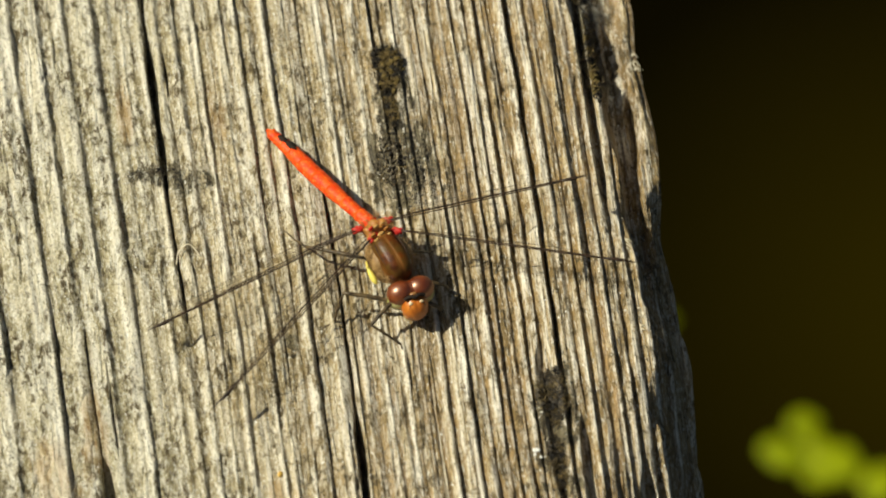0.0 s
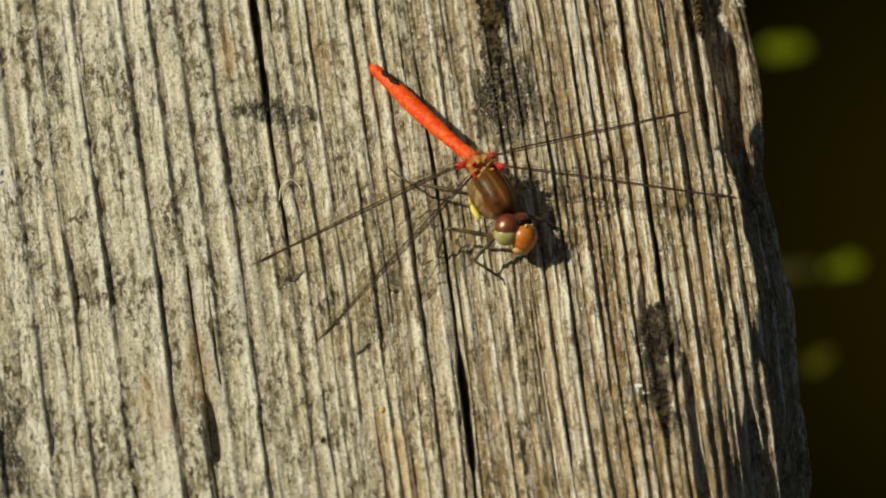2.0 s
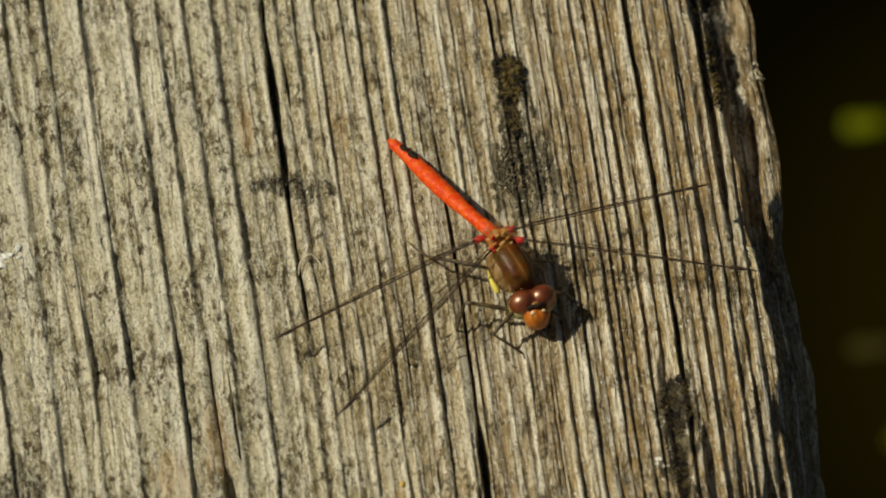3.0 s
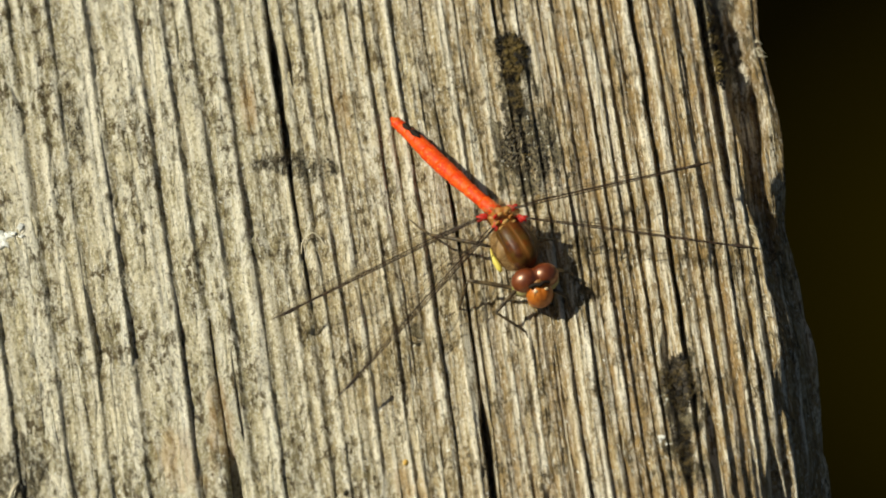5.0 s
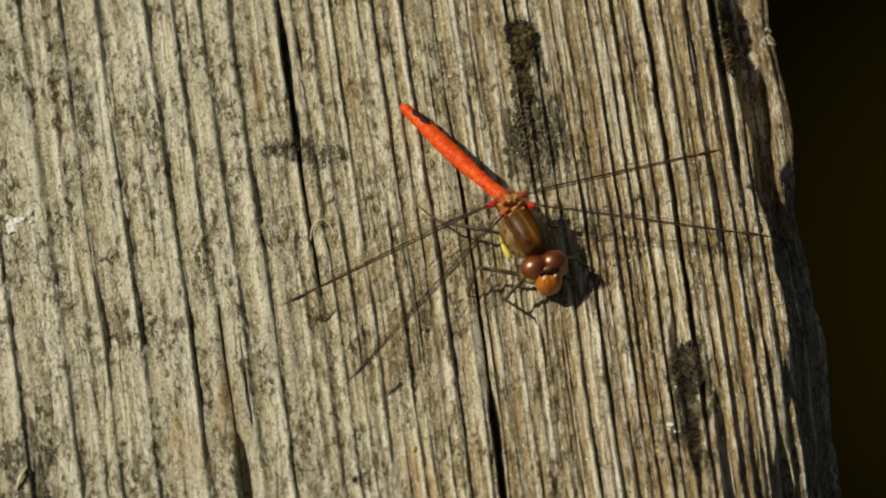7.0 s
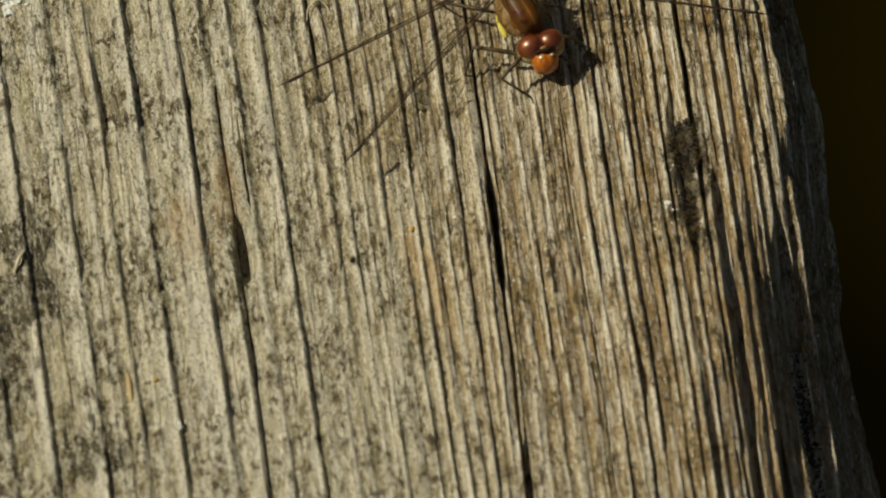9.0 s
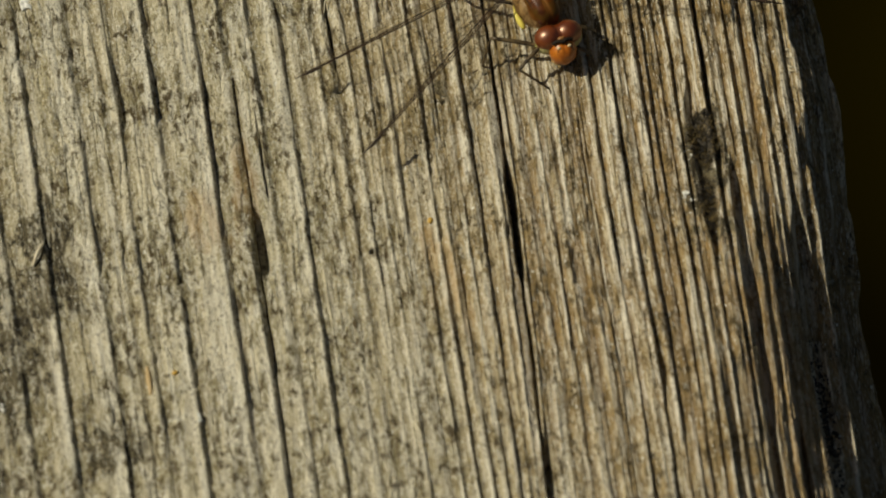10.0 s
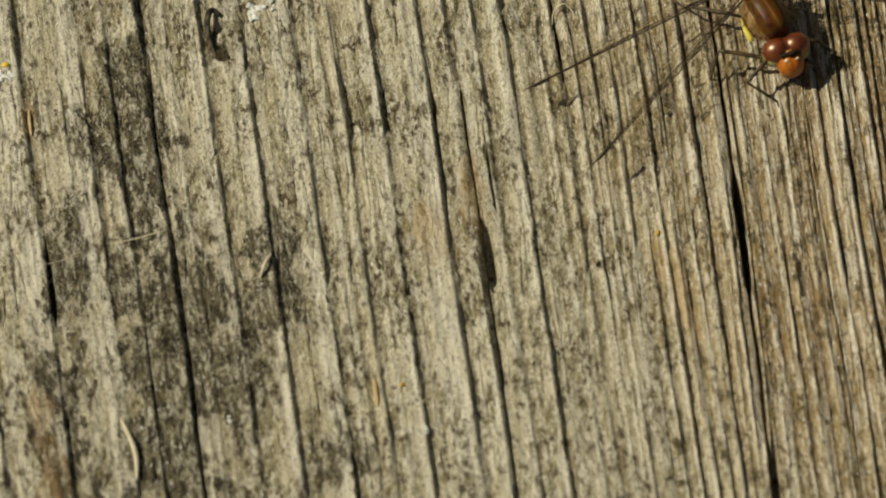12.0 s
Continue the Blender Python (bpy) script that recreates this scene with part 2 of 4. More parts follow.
# the leaf green scaled down, weaker sunlight put into the colour
FROND_DIM = plain("duckweed_dimmed", (0.098, 0.120, 0.001), (0.142, 0.158, 0.002), 0.45, 0.35, 60, Specular_IOR_Level=0.1)
FROND_OLD = plain("duckweed_olive", (0.066, 0.066, 0.002), (0.094, 0.088, 0.003), 0.5, 0.35, 60, Specular_IOR_Level=0.1)
FROND_DEAD = plain("duckweed_dead", (0.034, 0.031, 0.006), (0.055, 0.048, 0.010), 0.6, 0.35, 60, Specular_IOR_Level=0.1)
MOSS_HAIR = plain("moss_hair", (0.012, 0.008, 0.003), (0.165, 0.112, 0.034), 0.7, 0.8, crisp=0.05)
LICHEN_HAIR = plain("lichen_hair", (0.20, 0.18, 0.14), (0.52, 0.49, 0.42), 0.8, 1.1)
DARK_MOSS = plain("black_moss", (0.009, 0.007, 0.005), (0.075, 0.062, 0.046), 0.85, 1.1, 80, crisp=0.07)
MOSS = plain("dry_moss", (0.006, 0.004, 0.001), (0.125, 0.085, 0.016), 0.8, 0.8, 80, crisp=0.05)
LICHEN = plain("grey_lichen", (0.013, 0.010, 0.006), (0.105, 0.083, 0.052), 0.85, 0.9, 80, crisp=0.08)
PALE_LICHEN = plain("pale_lichen", (0.045, 0.040, 0.031), (0.22, 0.20, 0.165), 0.85, 1.2, 80)
CRUST = plain("white_lichen", (0.62, 0.62, 0.57), (0.80, 0.80, 0.76), 0.8, 2.0, 80)
STRAW = plain("straw_fibre", (0.55, 0.48, 0.33), (0.66, 0.60, 0.45), 0.6, 1.5)
SLIVER = plain("sliver_tan", (0.42, 0.29, 0.14), (0.54, 0.40, 0.21), 0.6, 1.5, 30)
FLOWER_YELLOW = plain("flower_scrap_yellow", (0.78, 0.55, 0.04), (0.85, 0.66, 0.12), 0.5, 1.5, 30)
SEED = plain("seed_ochre", (0.55, 0.33, 0.06), (0.66, 0.42, 0.10), 0.45, 1.5, 30)


# ---- mesh helpers ----
def mesh_of(name, bm, material, smooth=True):
    me = bpy.data.meshes.new(name)
    bm.normal_update()
    bm.to_mesh(me)
    bm.free()
    me.materials.append(material)
    if smooth:
        me.polygons.foreach_set("use_smooth", [True] * len(me.polygons))
    return me


def part(name, bm, material, parent=None, label="", smooth=True):
    ob = new(name, mesh_of(name, bm, material, smooth))
    if parent is not None:
        ob.parent = parent
    return tagged(ob, label)


def tube(bm, points, radii, sides=8):
    """A rounded, capped tube through points; radii one or one for each point. A radius may be a pair (across, up)."""
    pts = [Vector(p) for p in points]
    if not isinstance(radii, (list, tuple)):
        radii = [radii] * len(pts)
    rings = []
    for i, p in enumerate(pts):
        ahead = (pts[min(i + 1, len(pts) - 1)] - pts[max(i - 1, 0)]).normalized()
        side = ahead.cross(Vector((0, 0, 1)))
        side = side.normalized() if side.length > 1e-6 else Vector((1, 0, 0))
        up = side.cross(ahead)
        rx, ry = radii[i] if isinstance(radii[i], (list, tuple)) else (radii[i], radii[i])
        rings.append([bm.verts.new(p + side * (math.cos(a) * rx) + up * (math.sin(a) * ry)) for a in (k * math.tau / sides for k in range(sides))])
    for a, b in zip(rings, rings[1:]):
        for k in range(sides):
            bm.faces.new((a[k], a[(k + 1) % sides], b[(k + 1) % sides], b[k]))
    bm.faces.new(rings[0][::-1])
    bm.faces.new(rings[-1])
    return bm


def ball(bm, centre, size, turn=None, rows=12, sides=18, bend=None):
    """An ellipsoid of half-axes size, its axes turned by a matrix; bend(unit point) scales a point."""
    turn = turn or Matrix.Identity(3)
    made = []
    for i in range(rows + 1):
        th = math.pi * i / rows
        ring = []
        for k in range(1 if i in (0, rows) else sides):
            ph = math.tau * k / sides
            u = Vector((math.sin(th) * math.cos(ph), math.sin(th) * math.sin(ph), math.cos(th)))
            f = bend(u) if bend else 1.0
            ring.append(bm.verts.new(Vector(centre) + turn @ Vector((u.x * size[0] * f, u.y * size[1] * f, u.z * size[2] * f))))
        made.append(ring)
    for a, b in zip(made, made[1:]):
        for k in range(sides):
            quad = [a[k % len(a)], b[k % len(b)], b[(k + 1) % len(b)], a[(k + 1) % len(a)]]
            quad = [v for j, v in enumerate(quad) if v not in quad[:j]]
            bm.faces.new(quad)
    return bm


def mm(*points):
    return [Vector(p) * MM for p in points]


def spline(points, steps=6):
    """Catmull-Rom points through the given ones."""
    pts = [Vector(p) for p in points]
    pts = [2 * pts[0] - pts[1], *pts, 2 * pts[-1] - pts[-2]]
    out = []
    for a, b, c, d in zip(pts, pts[1:], pts[2:], pts[3:]):
        for k in range(steps):
            t = k / steps
            out.append(0.5 * (2 * b + (c - a) * t + (2 * a - 5 * b + 4 * c - d) * t * t + (3 * b - a - 3 * c + d) * t ** 3))
    return out + [pts[-2]]


# ---- the timber: a field of weathered growth rings, in millimetres across (p) and along (q) ----
LATTICE = np.random.RandomState(7).rand(512, 512)


def field(x, y, seed=0):
    """Smooth noise from -1 to 1, one cell a unit."""
    x, y = np.broadcast_arrays(np.asarray(x, float) + seed * 17.31, np.asarray(y, float) + seed * 41.7)
    i, j = np.floor(x).astype(int), np.floor(y).astype(int)
    f, g = x - i, y - j
    f, g = f * f * (3 - 2 * f), g * g * (3 - 2 * g)
    i0, i1, j0, j1 = i % 512, (i + 1) % 512, j % 512, (j + 1) % 512
    low = LATTICE[i0, j0] * (1 - f) + LATTICE[i1, j0] * f
    high = LATTICE[i0, j1] * (1 - f) + LATTICE[i1, j1] * f
    return 2 * (low * (1 - g) + high * g) - 1


def smooth(x, a, b):
    t = np.clip((x - a) / (b - a), 0, 1)
    return t * t * (3 - 2 * t)


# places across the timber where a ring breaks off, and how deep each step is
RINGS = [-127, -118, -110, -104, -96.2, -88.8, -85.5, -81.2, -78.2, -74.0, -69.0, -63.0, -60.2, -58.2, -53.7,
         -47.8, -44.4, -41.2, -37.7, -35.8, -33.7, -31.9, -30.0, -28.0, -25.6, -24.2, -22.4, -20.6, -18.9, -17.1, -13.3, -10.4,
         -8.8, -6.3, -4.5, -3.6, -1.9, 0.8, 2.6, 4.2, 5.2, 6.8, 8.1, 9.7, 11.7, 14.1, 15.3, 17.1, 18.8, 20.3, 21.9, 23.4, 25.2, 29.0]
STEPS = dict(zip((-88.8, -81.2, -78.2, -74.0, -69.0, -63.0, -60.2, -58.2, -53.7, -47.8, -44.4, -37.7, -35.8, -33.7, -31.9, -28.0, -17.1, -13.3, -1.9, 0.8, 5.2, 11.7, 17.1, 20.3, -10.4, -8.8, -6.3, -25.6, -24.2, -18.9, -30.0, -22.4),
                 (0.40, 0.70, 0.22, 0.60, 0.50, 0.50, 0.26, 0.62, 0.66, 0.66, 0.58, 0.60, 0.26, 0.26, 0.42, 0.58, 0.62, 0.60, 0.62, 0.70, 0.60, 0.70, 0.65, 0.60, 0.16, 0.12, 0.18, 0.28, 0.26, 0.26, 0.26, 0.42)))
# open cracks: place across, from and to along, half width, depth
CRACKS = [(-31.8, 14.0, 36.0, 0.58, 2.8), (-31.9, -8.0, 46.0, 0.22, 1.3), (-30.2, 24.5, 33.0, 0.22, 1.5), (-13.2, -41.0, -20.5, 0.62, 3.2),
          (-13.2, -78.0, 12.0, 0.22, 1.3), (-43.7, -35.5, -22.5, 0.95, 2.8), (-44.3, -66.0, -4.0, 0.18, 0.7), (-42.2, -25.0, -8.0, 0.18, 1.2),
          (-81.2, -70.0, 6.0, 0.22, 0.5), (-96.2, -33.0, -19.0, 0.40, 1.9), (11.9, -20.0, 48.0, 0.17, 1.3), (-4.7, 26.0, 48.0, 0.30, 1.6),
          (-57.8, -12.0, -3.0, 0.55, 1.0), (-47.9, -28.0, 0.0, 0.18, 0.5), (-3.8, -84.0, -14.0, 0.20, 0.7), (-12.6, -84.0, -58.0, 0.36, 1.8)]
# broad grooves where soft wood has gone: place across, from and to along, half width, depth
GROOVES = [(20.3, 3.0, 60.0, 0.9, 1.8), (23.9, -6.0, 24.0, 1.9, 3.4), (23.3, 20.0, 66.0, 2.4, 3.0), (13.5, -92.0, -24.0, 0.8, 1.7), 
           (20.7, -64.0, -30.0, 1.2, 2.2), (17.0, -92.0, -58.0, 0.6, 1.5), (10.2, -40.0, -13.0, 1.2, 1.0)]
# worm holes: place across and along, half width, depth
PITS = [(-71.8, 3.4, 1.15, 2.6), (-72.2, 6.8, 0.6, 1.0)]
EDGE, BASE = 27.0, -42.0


def timber_height(p, q):
    """Millimetres of height, soft early wood plus shade, hard late wood plus lit crests."""
    pw = p + 0.16 * field(q / 22, p / 30, 1) + 0.07 * field(q / 6.5, p / 7, 2) + 0.035 * field(q / 2, p / 2, 3)
    pw = pw + np.clip((-q - 30) / 40, 0, 1) * np.exp(-((p + 14) / 3.5) ** 2) * 1.6
    rings = np.array(RINGS)
    k = np.clip(np.searchsorted(rings, pw) - 1, 0, len(rings) - 2)
    left, right = rings[k], rings[k + 1]
    wide = right - left
    step = np.array([STEPS.get(r, 0.56 if r < -35 else 0.50 if r < -12 else 0.42) for r in RINGS])
    x = (pw - left) / wide
    fade = 0.76 + 0.30 * field(q / 16, k * 3.7, 4) + 0.26 * field(q / 4, k * 5.1, 24)
    rise = step[k + 1] * fade
    drop = np.minimum(0.45, (0.20 + 0.62 * smooth(-p, 14, 42)) / wide)
    crest = smooth(x, -0.15, 0.80) * (1 - smooth(x, 1 - drop, 1.0))
    lip = np.exp(-(((1 - x) * wide - 0.75) / 0.5) ** 2) * smooth(-p, 10, 40)
    h = rise * (crest + 0.22 * lip)
    early_shade = (1 - smooth(x, 0.05, np.minimum(0.85, 0.7 / wide + 0.05))) * np.clip(fade, 0, 1.2)
    lath = field(pw / 0.62, q / 34, 25) + 0.30 * field(p / 0.7, q / 5.0, 32)
    share = 0.35 + 0.65 * smooth(p, -45, -5)
    sliver = field(pw / 0.34, q / 30, 26)
    h = h + 0.32 * share * smooth(lath, -0.5, 0.55) + 0.12 * share * smooth(sliver, -0.3, 0.3)
    early_shade = np.maximum(early_shade, share * np.maximum(0.80 * smooth(-lath, 0.0, 0.45), 0.45 * smooth(-sliver, 0.3, 0.7)))
    # browns the drop face turned from the sun, shade as well as dirt
    early_shade = np.maximum(early_shade, 0.85 * np.clip(fade, 0, 1) * smooth(x, 1 - 0.75 * drop, 1.0))
    late_lit = np.maximum(smooth(x, 0.35, 0.8) * (1 - smooth(x, 1 - drop, 1 - 0.4 * drop)), 0.8 * smooth(lath, 0.25, 0.7))
    h = h - 0.12 * early_shade
    loose = 0.4 + 0.6 * smooth(p, -48, -8)
    h = h + loose * (0.080 * field(p / 0.36, q / 5.0, 5) + 0.045 * field(p / 0.22, q / 1.7, 6)) + 0.16 * (0.5 - np.abs(field(p / 0.95, q / 16, 7))) * (0.5 + 0.5 * smooth(p, -50, 0))
    h = h - 0.22 * smooth(np.abs(field(p / 1.5, q / 26, 18)), 0.10, 0.0) * smooth(field(p / 4, q / 12, 19), -0.3, 0.4)
    pit = smooth(field(p / 0.55, q / 0.8, 8), 0.35, 0.85) * smooth(field(p / 5, q / 7, 9), -0.2, 0.5)
    h = h - 0.24 * pit + 0.28 * field(p / 22, q / 40, 10) + 0.06 * field(p / 2.5, q / 4, 11) + (1.0 - 0.7 * loose) * (0.22 * field(p / 1.5, q / 2.6, 27) + 0.14 * field(p / 0.7, q / 1.1, 28) - 0.30 * smooth(np.abs(field(p / 2.6, q / 5.5, 29)), 0.09, 0.0))
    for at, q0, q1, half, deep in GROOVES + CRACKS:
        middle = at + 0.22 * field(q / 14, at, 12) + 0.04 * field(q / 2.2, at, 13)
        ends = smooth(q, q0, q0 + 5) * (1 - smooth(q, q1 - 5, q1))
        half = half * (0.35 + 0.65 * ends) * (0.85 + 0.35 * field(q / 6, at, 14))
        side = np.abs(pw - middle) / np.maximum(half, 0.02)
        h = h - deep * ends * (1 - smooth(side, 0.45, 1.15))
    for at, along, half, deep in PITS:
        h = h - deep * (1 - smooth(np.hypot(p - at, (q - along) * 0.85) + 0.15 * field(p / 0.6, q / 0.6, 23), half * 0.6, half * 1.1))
    # the arris: full to the edge on the far stretch, broken off nearer by
    shoulder = 22.8 + 4.4 * smooth(q, -5.0, 12.0) + 0.9 * field(q / 9, 3, 15) + 0.4 * field(q / 2.3, 5, 16)
    over = np.maximum(p - shoulder, 0)
    h = h - 1.3 * over - 0.06 * over ** 2 + np.minimum(over, 1.5) * 0.75 * field(p / 0.8, q / 9, 17)
    h = h - 0.030 * np.maximum(p - 15, 0) ** 1.6 - 0.045 * np.maximum(p - 17, 0) ** 1.6 - 0.070 * smooth(-q, 12, 48) * np.maximum(p - 9, 0) ** 1.6 - 0.45 * smooth(-q, 40, 58) * np.clip(p - 7.0, 0, 6.0) - 0.50 * smooth(-q, 26, 42) * np.clip(p - 12.3, 0, 10)
    return h, early_shade, late_lit


def spread(q, p, at, along, half, length, seed):
    """A ragged stain: 1 inside an ellipse round a place, 0 outside."""
    r = ((p - at) / half) ** 2 + ((q - along) / length) ** 2
    return 1 - smooth(np.sqrt(r) + 0.55 * field(p / 2.6, q / 4.2, seed) + 0.25 * field(p / 0.9, q / 1.3, seed + 1), 0.55, 1.25)


# dark crusts: place across and along, half sizes
SOOT = [(-84.5, -6, 6, 16), (-80.0, -35, 8, 16), (-93, -24, 5, 9), (-85, -52, 7, 11), (-70, -30, 3.5, 8), (-97, -46, 4, 13), (-57, 23, 1.4, 4),
        (-33, 15, 4, 1.6), (-29, 13, 3, 1.5), (-4.0, 14, 3.4, 8), (-2.2, 12, 4.5, 8), (-3.6, 24, 2.4, 6), (10.2, -26, 3.2, 10), (-67, -54, 2, 4), (-62.5, -55, 1.8, 3),
        (21.6, 26, 2.2, 9), (-75, 30, 4, 8), (-20, -12, 1, 2)]
RUST = [(-50.3, -26, 3.2, 4), (-45, -20, 1.5, 5), (-96.4, -3, 0.7, 2.4), (-21.5, -38, 1.6, 9), (-24, -34, 1.2, 6), (-59.6, -46.8, 0.4, 2.2), (-99, -52, 2, 9),
        (-36, 24, 0.8, 4), (-24.5, 22, 1.2, 5), (22.3, 14, 0.7, 14), (17.5, -20, 0.6, 18), (16, -52, 4, 20)]


def timber():
    fine_p, fine_q = np.arange(-106, EDGE + 0.01, 0.125), np.arange(-92, 50.01, 0.28)
    ps = np.concatenate([[-118.0, -118.0, -117.0], np.arange(-116, -106.5, 1.0), fine_p])
    walls = np.array([-9.6, -10.5, -12, -14, -17, -21, -30, BASE])
    qs = np.concatenate([[-420, -420], np.arange(-418, -93, 6.0), fine_q, np.arange(52, 480, 6.0), [482, 482]])
    P, Q = np.meshgrid(np.concatenate([ps, np.full(len(walls), EDGE)]), qs, indexing="ij")
    H, E, L = timber_height(P, Q)
    n = len(ps)
    H[0] = BASE
    H[n:] = np.minimum(walls[:, None], H[n - 1] + 0.4 * (walls[:, None] + 9.0) - 0.1)
    H[-1] = BASE
    H[:, 0] = H[:, -1] = BASE
    rough = 0.30 * field(Q / 3.1, H / 2.0, 20) + 0.5 * field(Q / 11, H / 5, 21)
    P[n - 1:] += 0.2 + rough[n - 1:] * 0.9
    bulge = 0.8 * smooth(-Q, 4, 14) * (1 - 0.6 * smooth(-Q, 19, 26)) + 1.3 * smooth(-Q, 30, 62) + 0.5 * field(Q / 6, Q * 0 + 9, 31)
    P += bulge * np.clip((P - 20) / 7, 0, 1) ** 1.5
    P[n - 6:n - 1] += (rough[n - 1] * np.linspace(0.1, 0.8, 5)[:, None])
    co = np.stack([P, Q, H], -1).reshape(-1, 3) * MM
    a, b = P.shape
    idx = np.arange(a * b).reshape(a, b)
    quads = np.stack([idx[:-1, :-1], idx[1:, :-1], idx[1:, 1:], idx[:-1, 1:]], -1).reshape(-1, 4)
    me = bpy.data.meshes.new("timber")
    me.vertices.add(len(co))
    me.vertices.foreach_set("co", co.ravel().astype(np.float32))
    me.loops.add(quads.size)
    me.loops.foreach_set("vertex_index", quads.ravel().astype(np.int32))
    me.polygons.add(len(quads))
    me.polygons.foreach_set("loop_start", (np.arange(len(quads)) * 4).astype(np.int32))
    me.polygons.foreach_set("use_smooth", np.ones(len(quads), bool))
    me.update(calc_edges=True)
    soot = sum(spread(Q, P, *s, 30 + i) for i, s in enumerate(SOOT))
    rust = sum(spread(Q, P, *s, 60 + i) for i, s in enumerate(RUST))
    tone = smooth(P + 9 * field(P / 16, Q / 30, 22), -42, 4)
    for name, values in (("early_shade", E), ("late_lit", L), ("soot", soot), ("rust", rust), ("tone", tone)):
        me.attributes.new(name, "FLOAT", "POINT").data.foreach_set("value", np.clip(values, 0, 1).astype(np.float32).ravel())
    me.materials.append(WOOD)
    ob = new("timber_plank", me)
    ob.rotation_euler.z = LEAN
    return tagged(ob, "weathered grey timber plank with raised grain and long cracks", "plank")


LEAN = radians(7.25)
TOP_P, TOP_Q = np.arange(-106, EDGE, 0.25), np.arange(-92, 50, 0.5)
TOP = timber_height(*np.meshgrid(TOP_P, TOP_Q, indexing="ij"))[0]
beam = timber()


def on_timber(p, q, lift=0.0):
    """The world place over a spot of the timber's top, in metres."""
    i = min(max(int((q - TOP_Q[0]) / (TOP_Q[-1] - TOP_Q[0]) * (len(TOP_Q) - 1) + 0.5), 0), len(TOP_Q) - 1)
    j = min(max(int((p - TOP_P[0]) / (TOP_P[-1] - TOP_P[0]) * (len(TOP_P) - 1) + 0.5), 0), len(TOP_P) - 1)
    return Matrix.Rotation(LEAN, 3, "Z") @ Vector((p * MM, q * MM, (float(TOP[j, i]) + lift) * MM))


# ---- the pond ----
POND = -0.36


def pond():
    bm = bmesh.new()
    cuts = [-300, -40, -6, -1, -0.3, 0, 0.3, 1, 6, 40, 300]
    grid = [[bm.verts.new((x, y, POND)) for y in cuts] for x in cuts]
    for i in range(len(cuts) - 1):
        for j in range(len(cuts) - 1):
            bm.faces.new((grid[i][j], grid[i + 1][j], grid[i + 1][j + 1], grid[i][j + 1]))
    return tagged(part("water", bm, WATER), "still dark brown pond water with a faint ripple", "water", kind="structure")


pond()


def bearer(q):
    """A rough cross beam that carries the plank, standing in the water."""
    bm = bmesh.new()
    rings = []
    for k in range(9):
        x = -130 + 170 * k / 8
        wob = 1.5 * math.sin(k * 2.1 + q)
        rings.append([bm.verts.new(Vector((x, y + wob, z)) * MM) for y, z in ((-40, -400), (40, -400), (42, -48), (36, BASE), (-36, BASE), (-42, -48))])
    for a, b in zip(rings, rings[1:]):
        for k in range(6):
            bm.faces.new((a[k], a[(k + 1) % 6], b[(k + 1) % 6], b[k]))
    bm.faces.new(rings[0][::-1])
    bm.faces.new(rings[-1])
    ob = part("bearer_beam", bm, WOOD)
    ob.matrix_world = Matrix.Rotation(LEAN, 4, "Z") @ Matrix.Translation((0, q * MM, 0))
    tagged(ob, "rough grey bearer beam under the plank, standing in the water", "beam", "bearers under the plank")


bearer(-370)
bearer(430)


def frond(parent, x, y, length, wide, turn, material):
    """One domed oval duckweed leaf, its root end at the plant's middle."""
    bm = bmesh.new()
    ball(bm, (0, 0, 0), (length / 2, wide / 2, 0.5), rows=8, sides=14, bend=lambda u: 1.0 + 0.06 * math.sin(3 * u.x + 2 * u.y))
    for v in bm.verts:
        v.co = (Matrix.Rotation(turn, 3, "Z") @ (v.co + Vector((length * 0.45, 0, 0))) + Vector((x, y, 0.25))) * MM
    return part("frond", bm, material, parent)


def duckweed(start, fronds, material, label):
    plant = new("duckweed")
    for x, y, length, wide, turn in fronds:
        frond(plant, x, y, length, wide, radians(turn), material)
    tagged(plant, label, "duckweed", "duckweed drifting on the pond")
    plant["start"] = start
    return plant


DUCKWEED = []
DUCKWEED.append(duckweed((23.6, 249.4, 0), [(0, 0, 4.0, 3.6, 175), (-0.6, 0, 3.4, 3.0, 10)], FROND_DIM, 'small bright green duckweed leaves afloat'))
DUCKWEED.append(duckweed((30.5, 212.0, 0), [(0, 0, 3.6, 2.9, 10), (0, 0, 2.2, 2.0, 200)], FROND_DIM, 'small bright green duckweed leaves afloat'))
DUCKWEED.append(duckweed((24.6, 211.2, 0), [(0, 0, 4.4, 3.0, 180), (0, 0, 2.8, 2.4, 10)], FROND_DEAD, 'withered brown duckweed leaf afloat'))
DUCKWEED.append(duckweed((28.2, 196.0, 0), [(0, 0, 2.8, 2.6, 200), (0, 0, 1.9, 1.8, 60)], FROND_OLD, 'dull olive duckweed leaf afloat'))
DUCKWEED.append(duckweed((52.7, 194.0, 0), [(-2.6, 0.4, 5, 4.2, 10), (-2.6, -2.6, 4.6, 3.8, 200), (0.4, -1.6, 4.6, 4, 300), (-5.5, -4.6, 6, 4.2, -6), (1.5, -4.2, 5, 4.2, 330), (-0.5, -7.6, 4.6, 3.6, 350), (2.6, -7, 5, 4, 10)], FROND, 'cluster of bright green duckweed leaves afloat'))
DUCKWEED.append(duckweed((58.5, 187.3, 30), [(-2.6, 0, 5.2, 4.2, 0), (2, -4, 5, 4.4, 330), (-1, 3, 4.4, 3.6, 120)], FROND, 'pair of bright green duckweed leaves afloat'))
DUCKWEED.append(duckweed((63.4, 184.4, 70), [(-3, 0, 7, 6, 0), (0, 5, 6, 5, 40)], FROND, 'pair of bright green duckweed leaves afloat'))


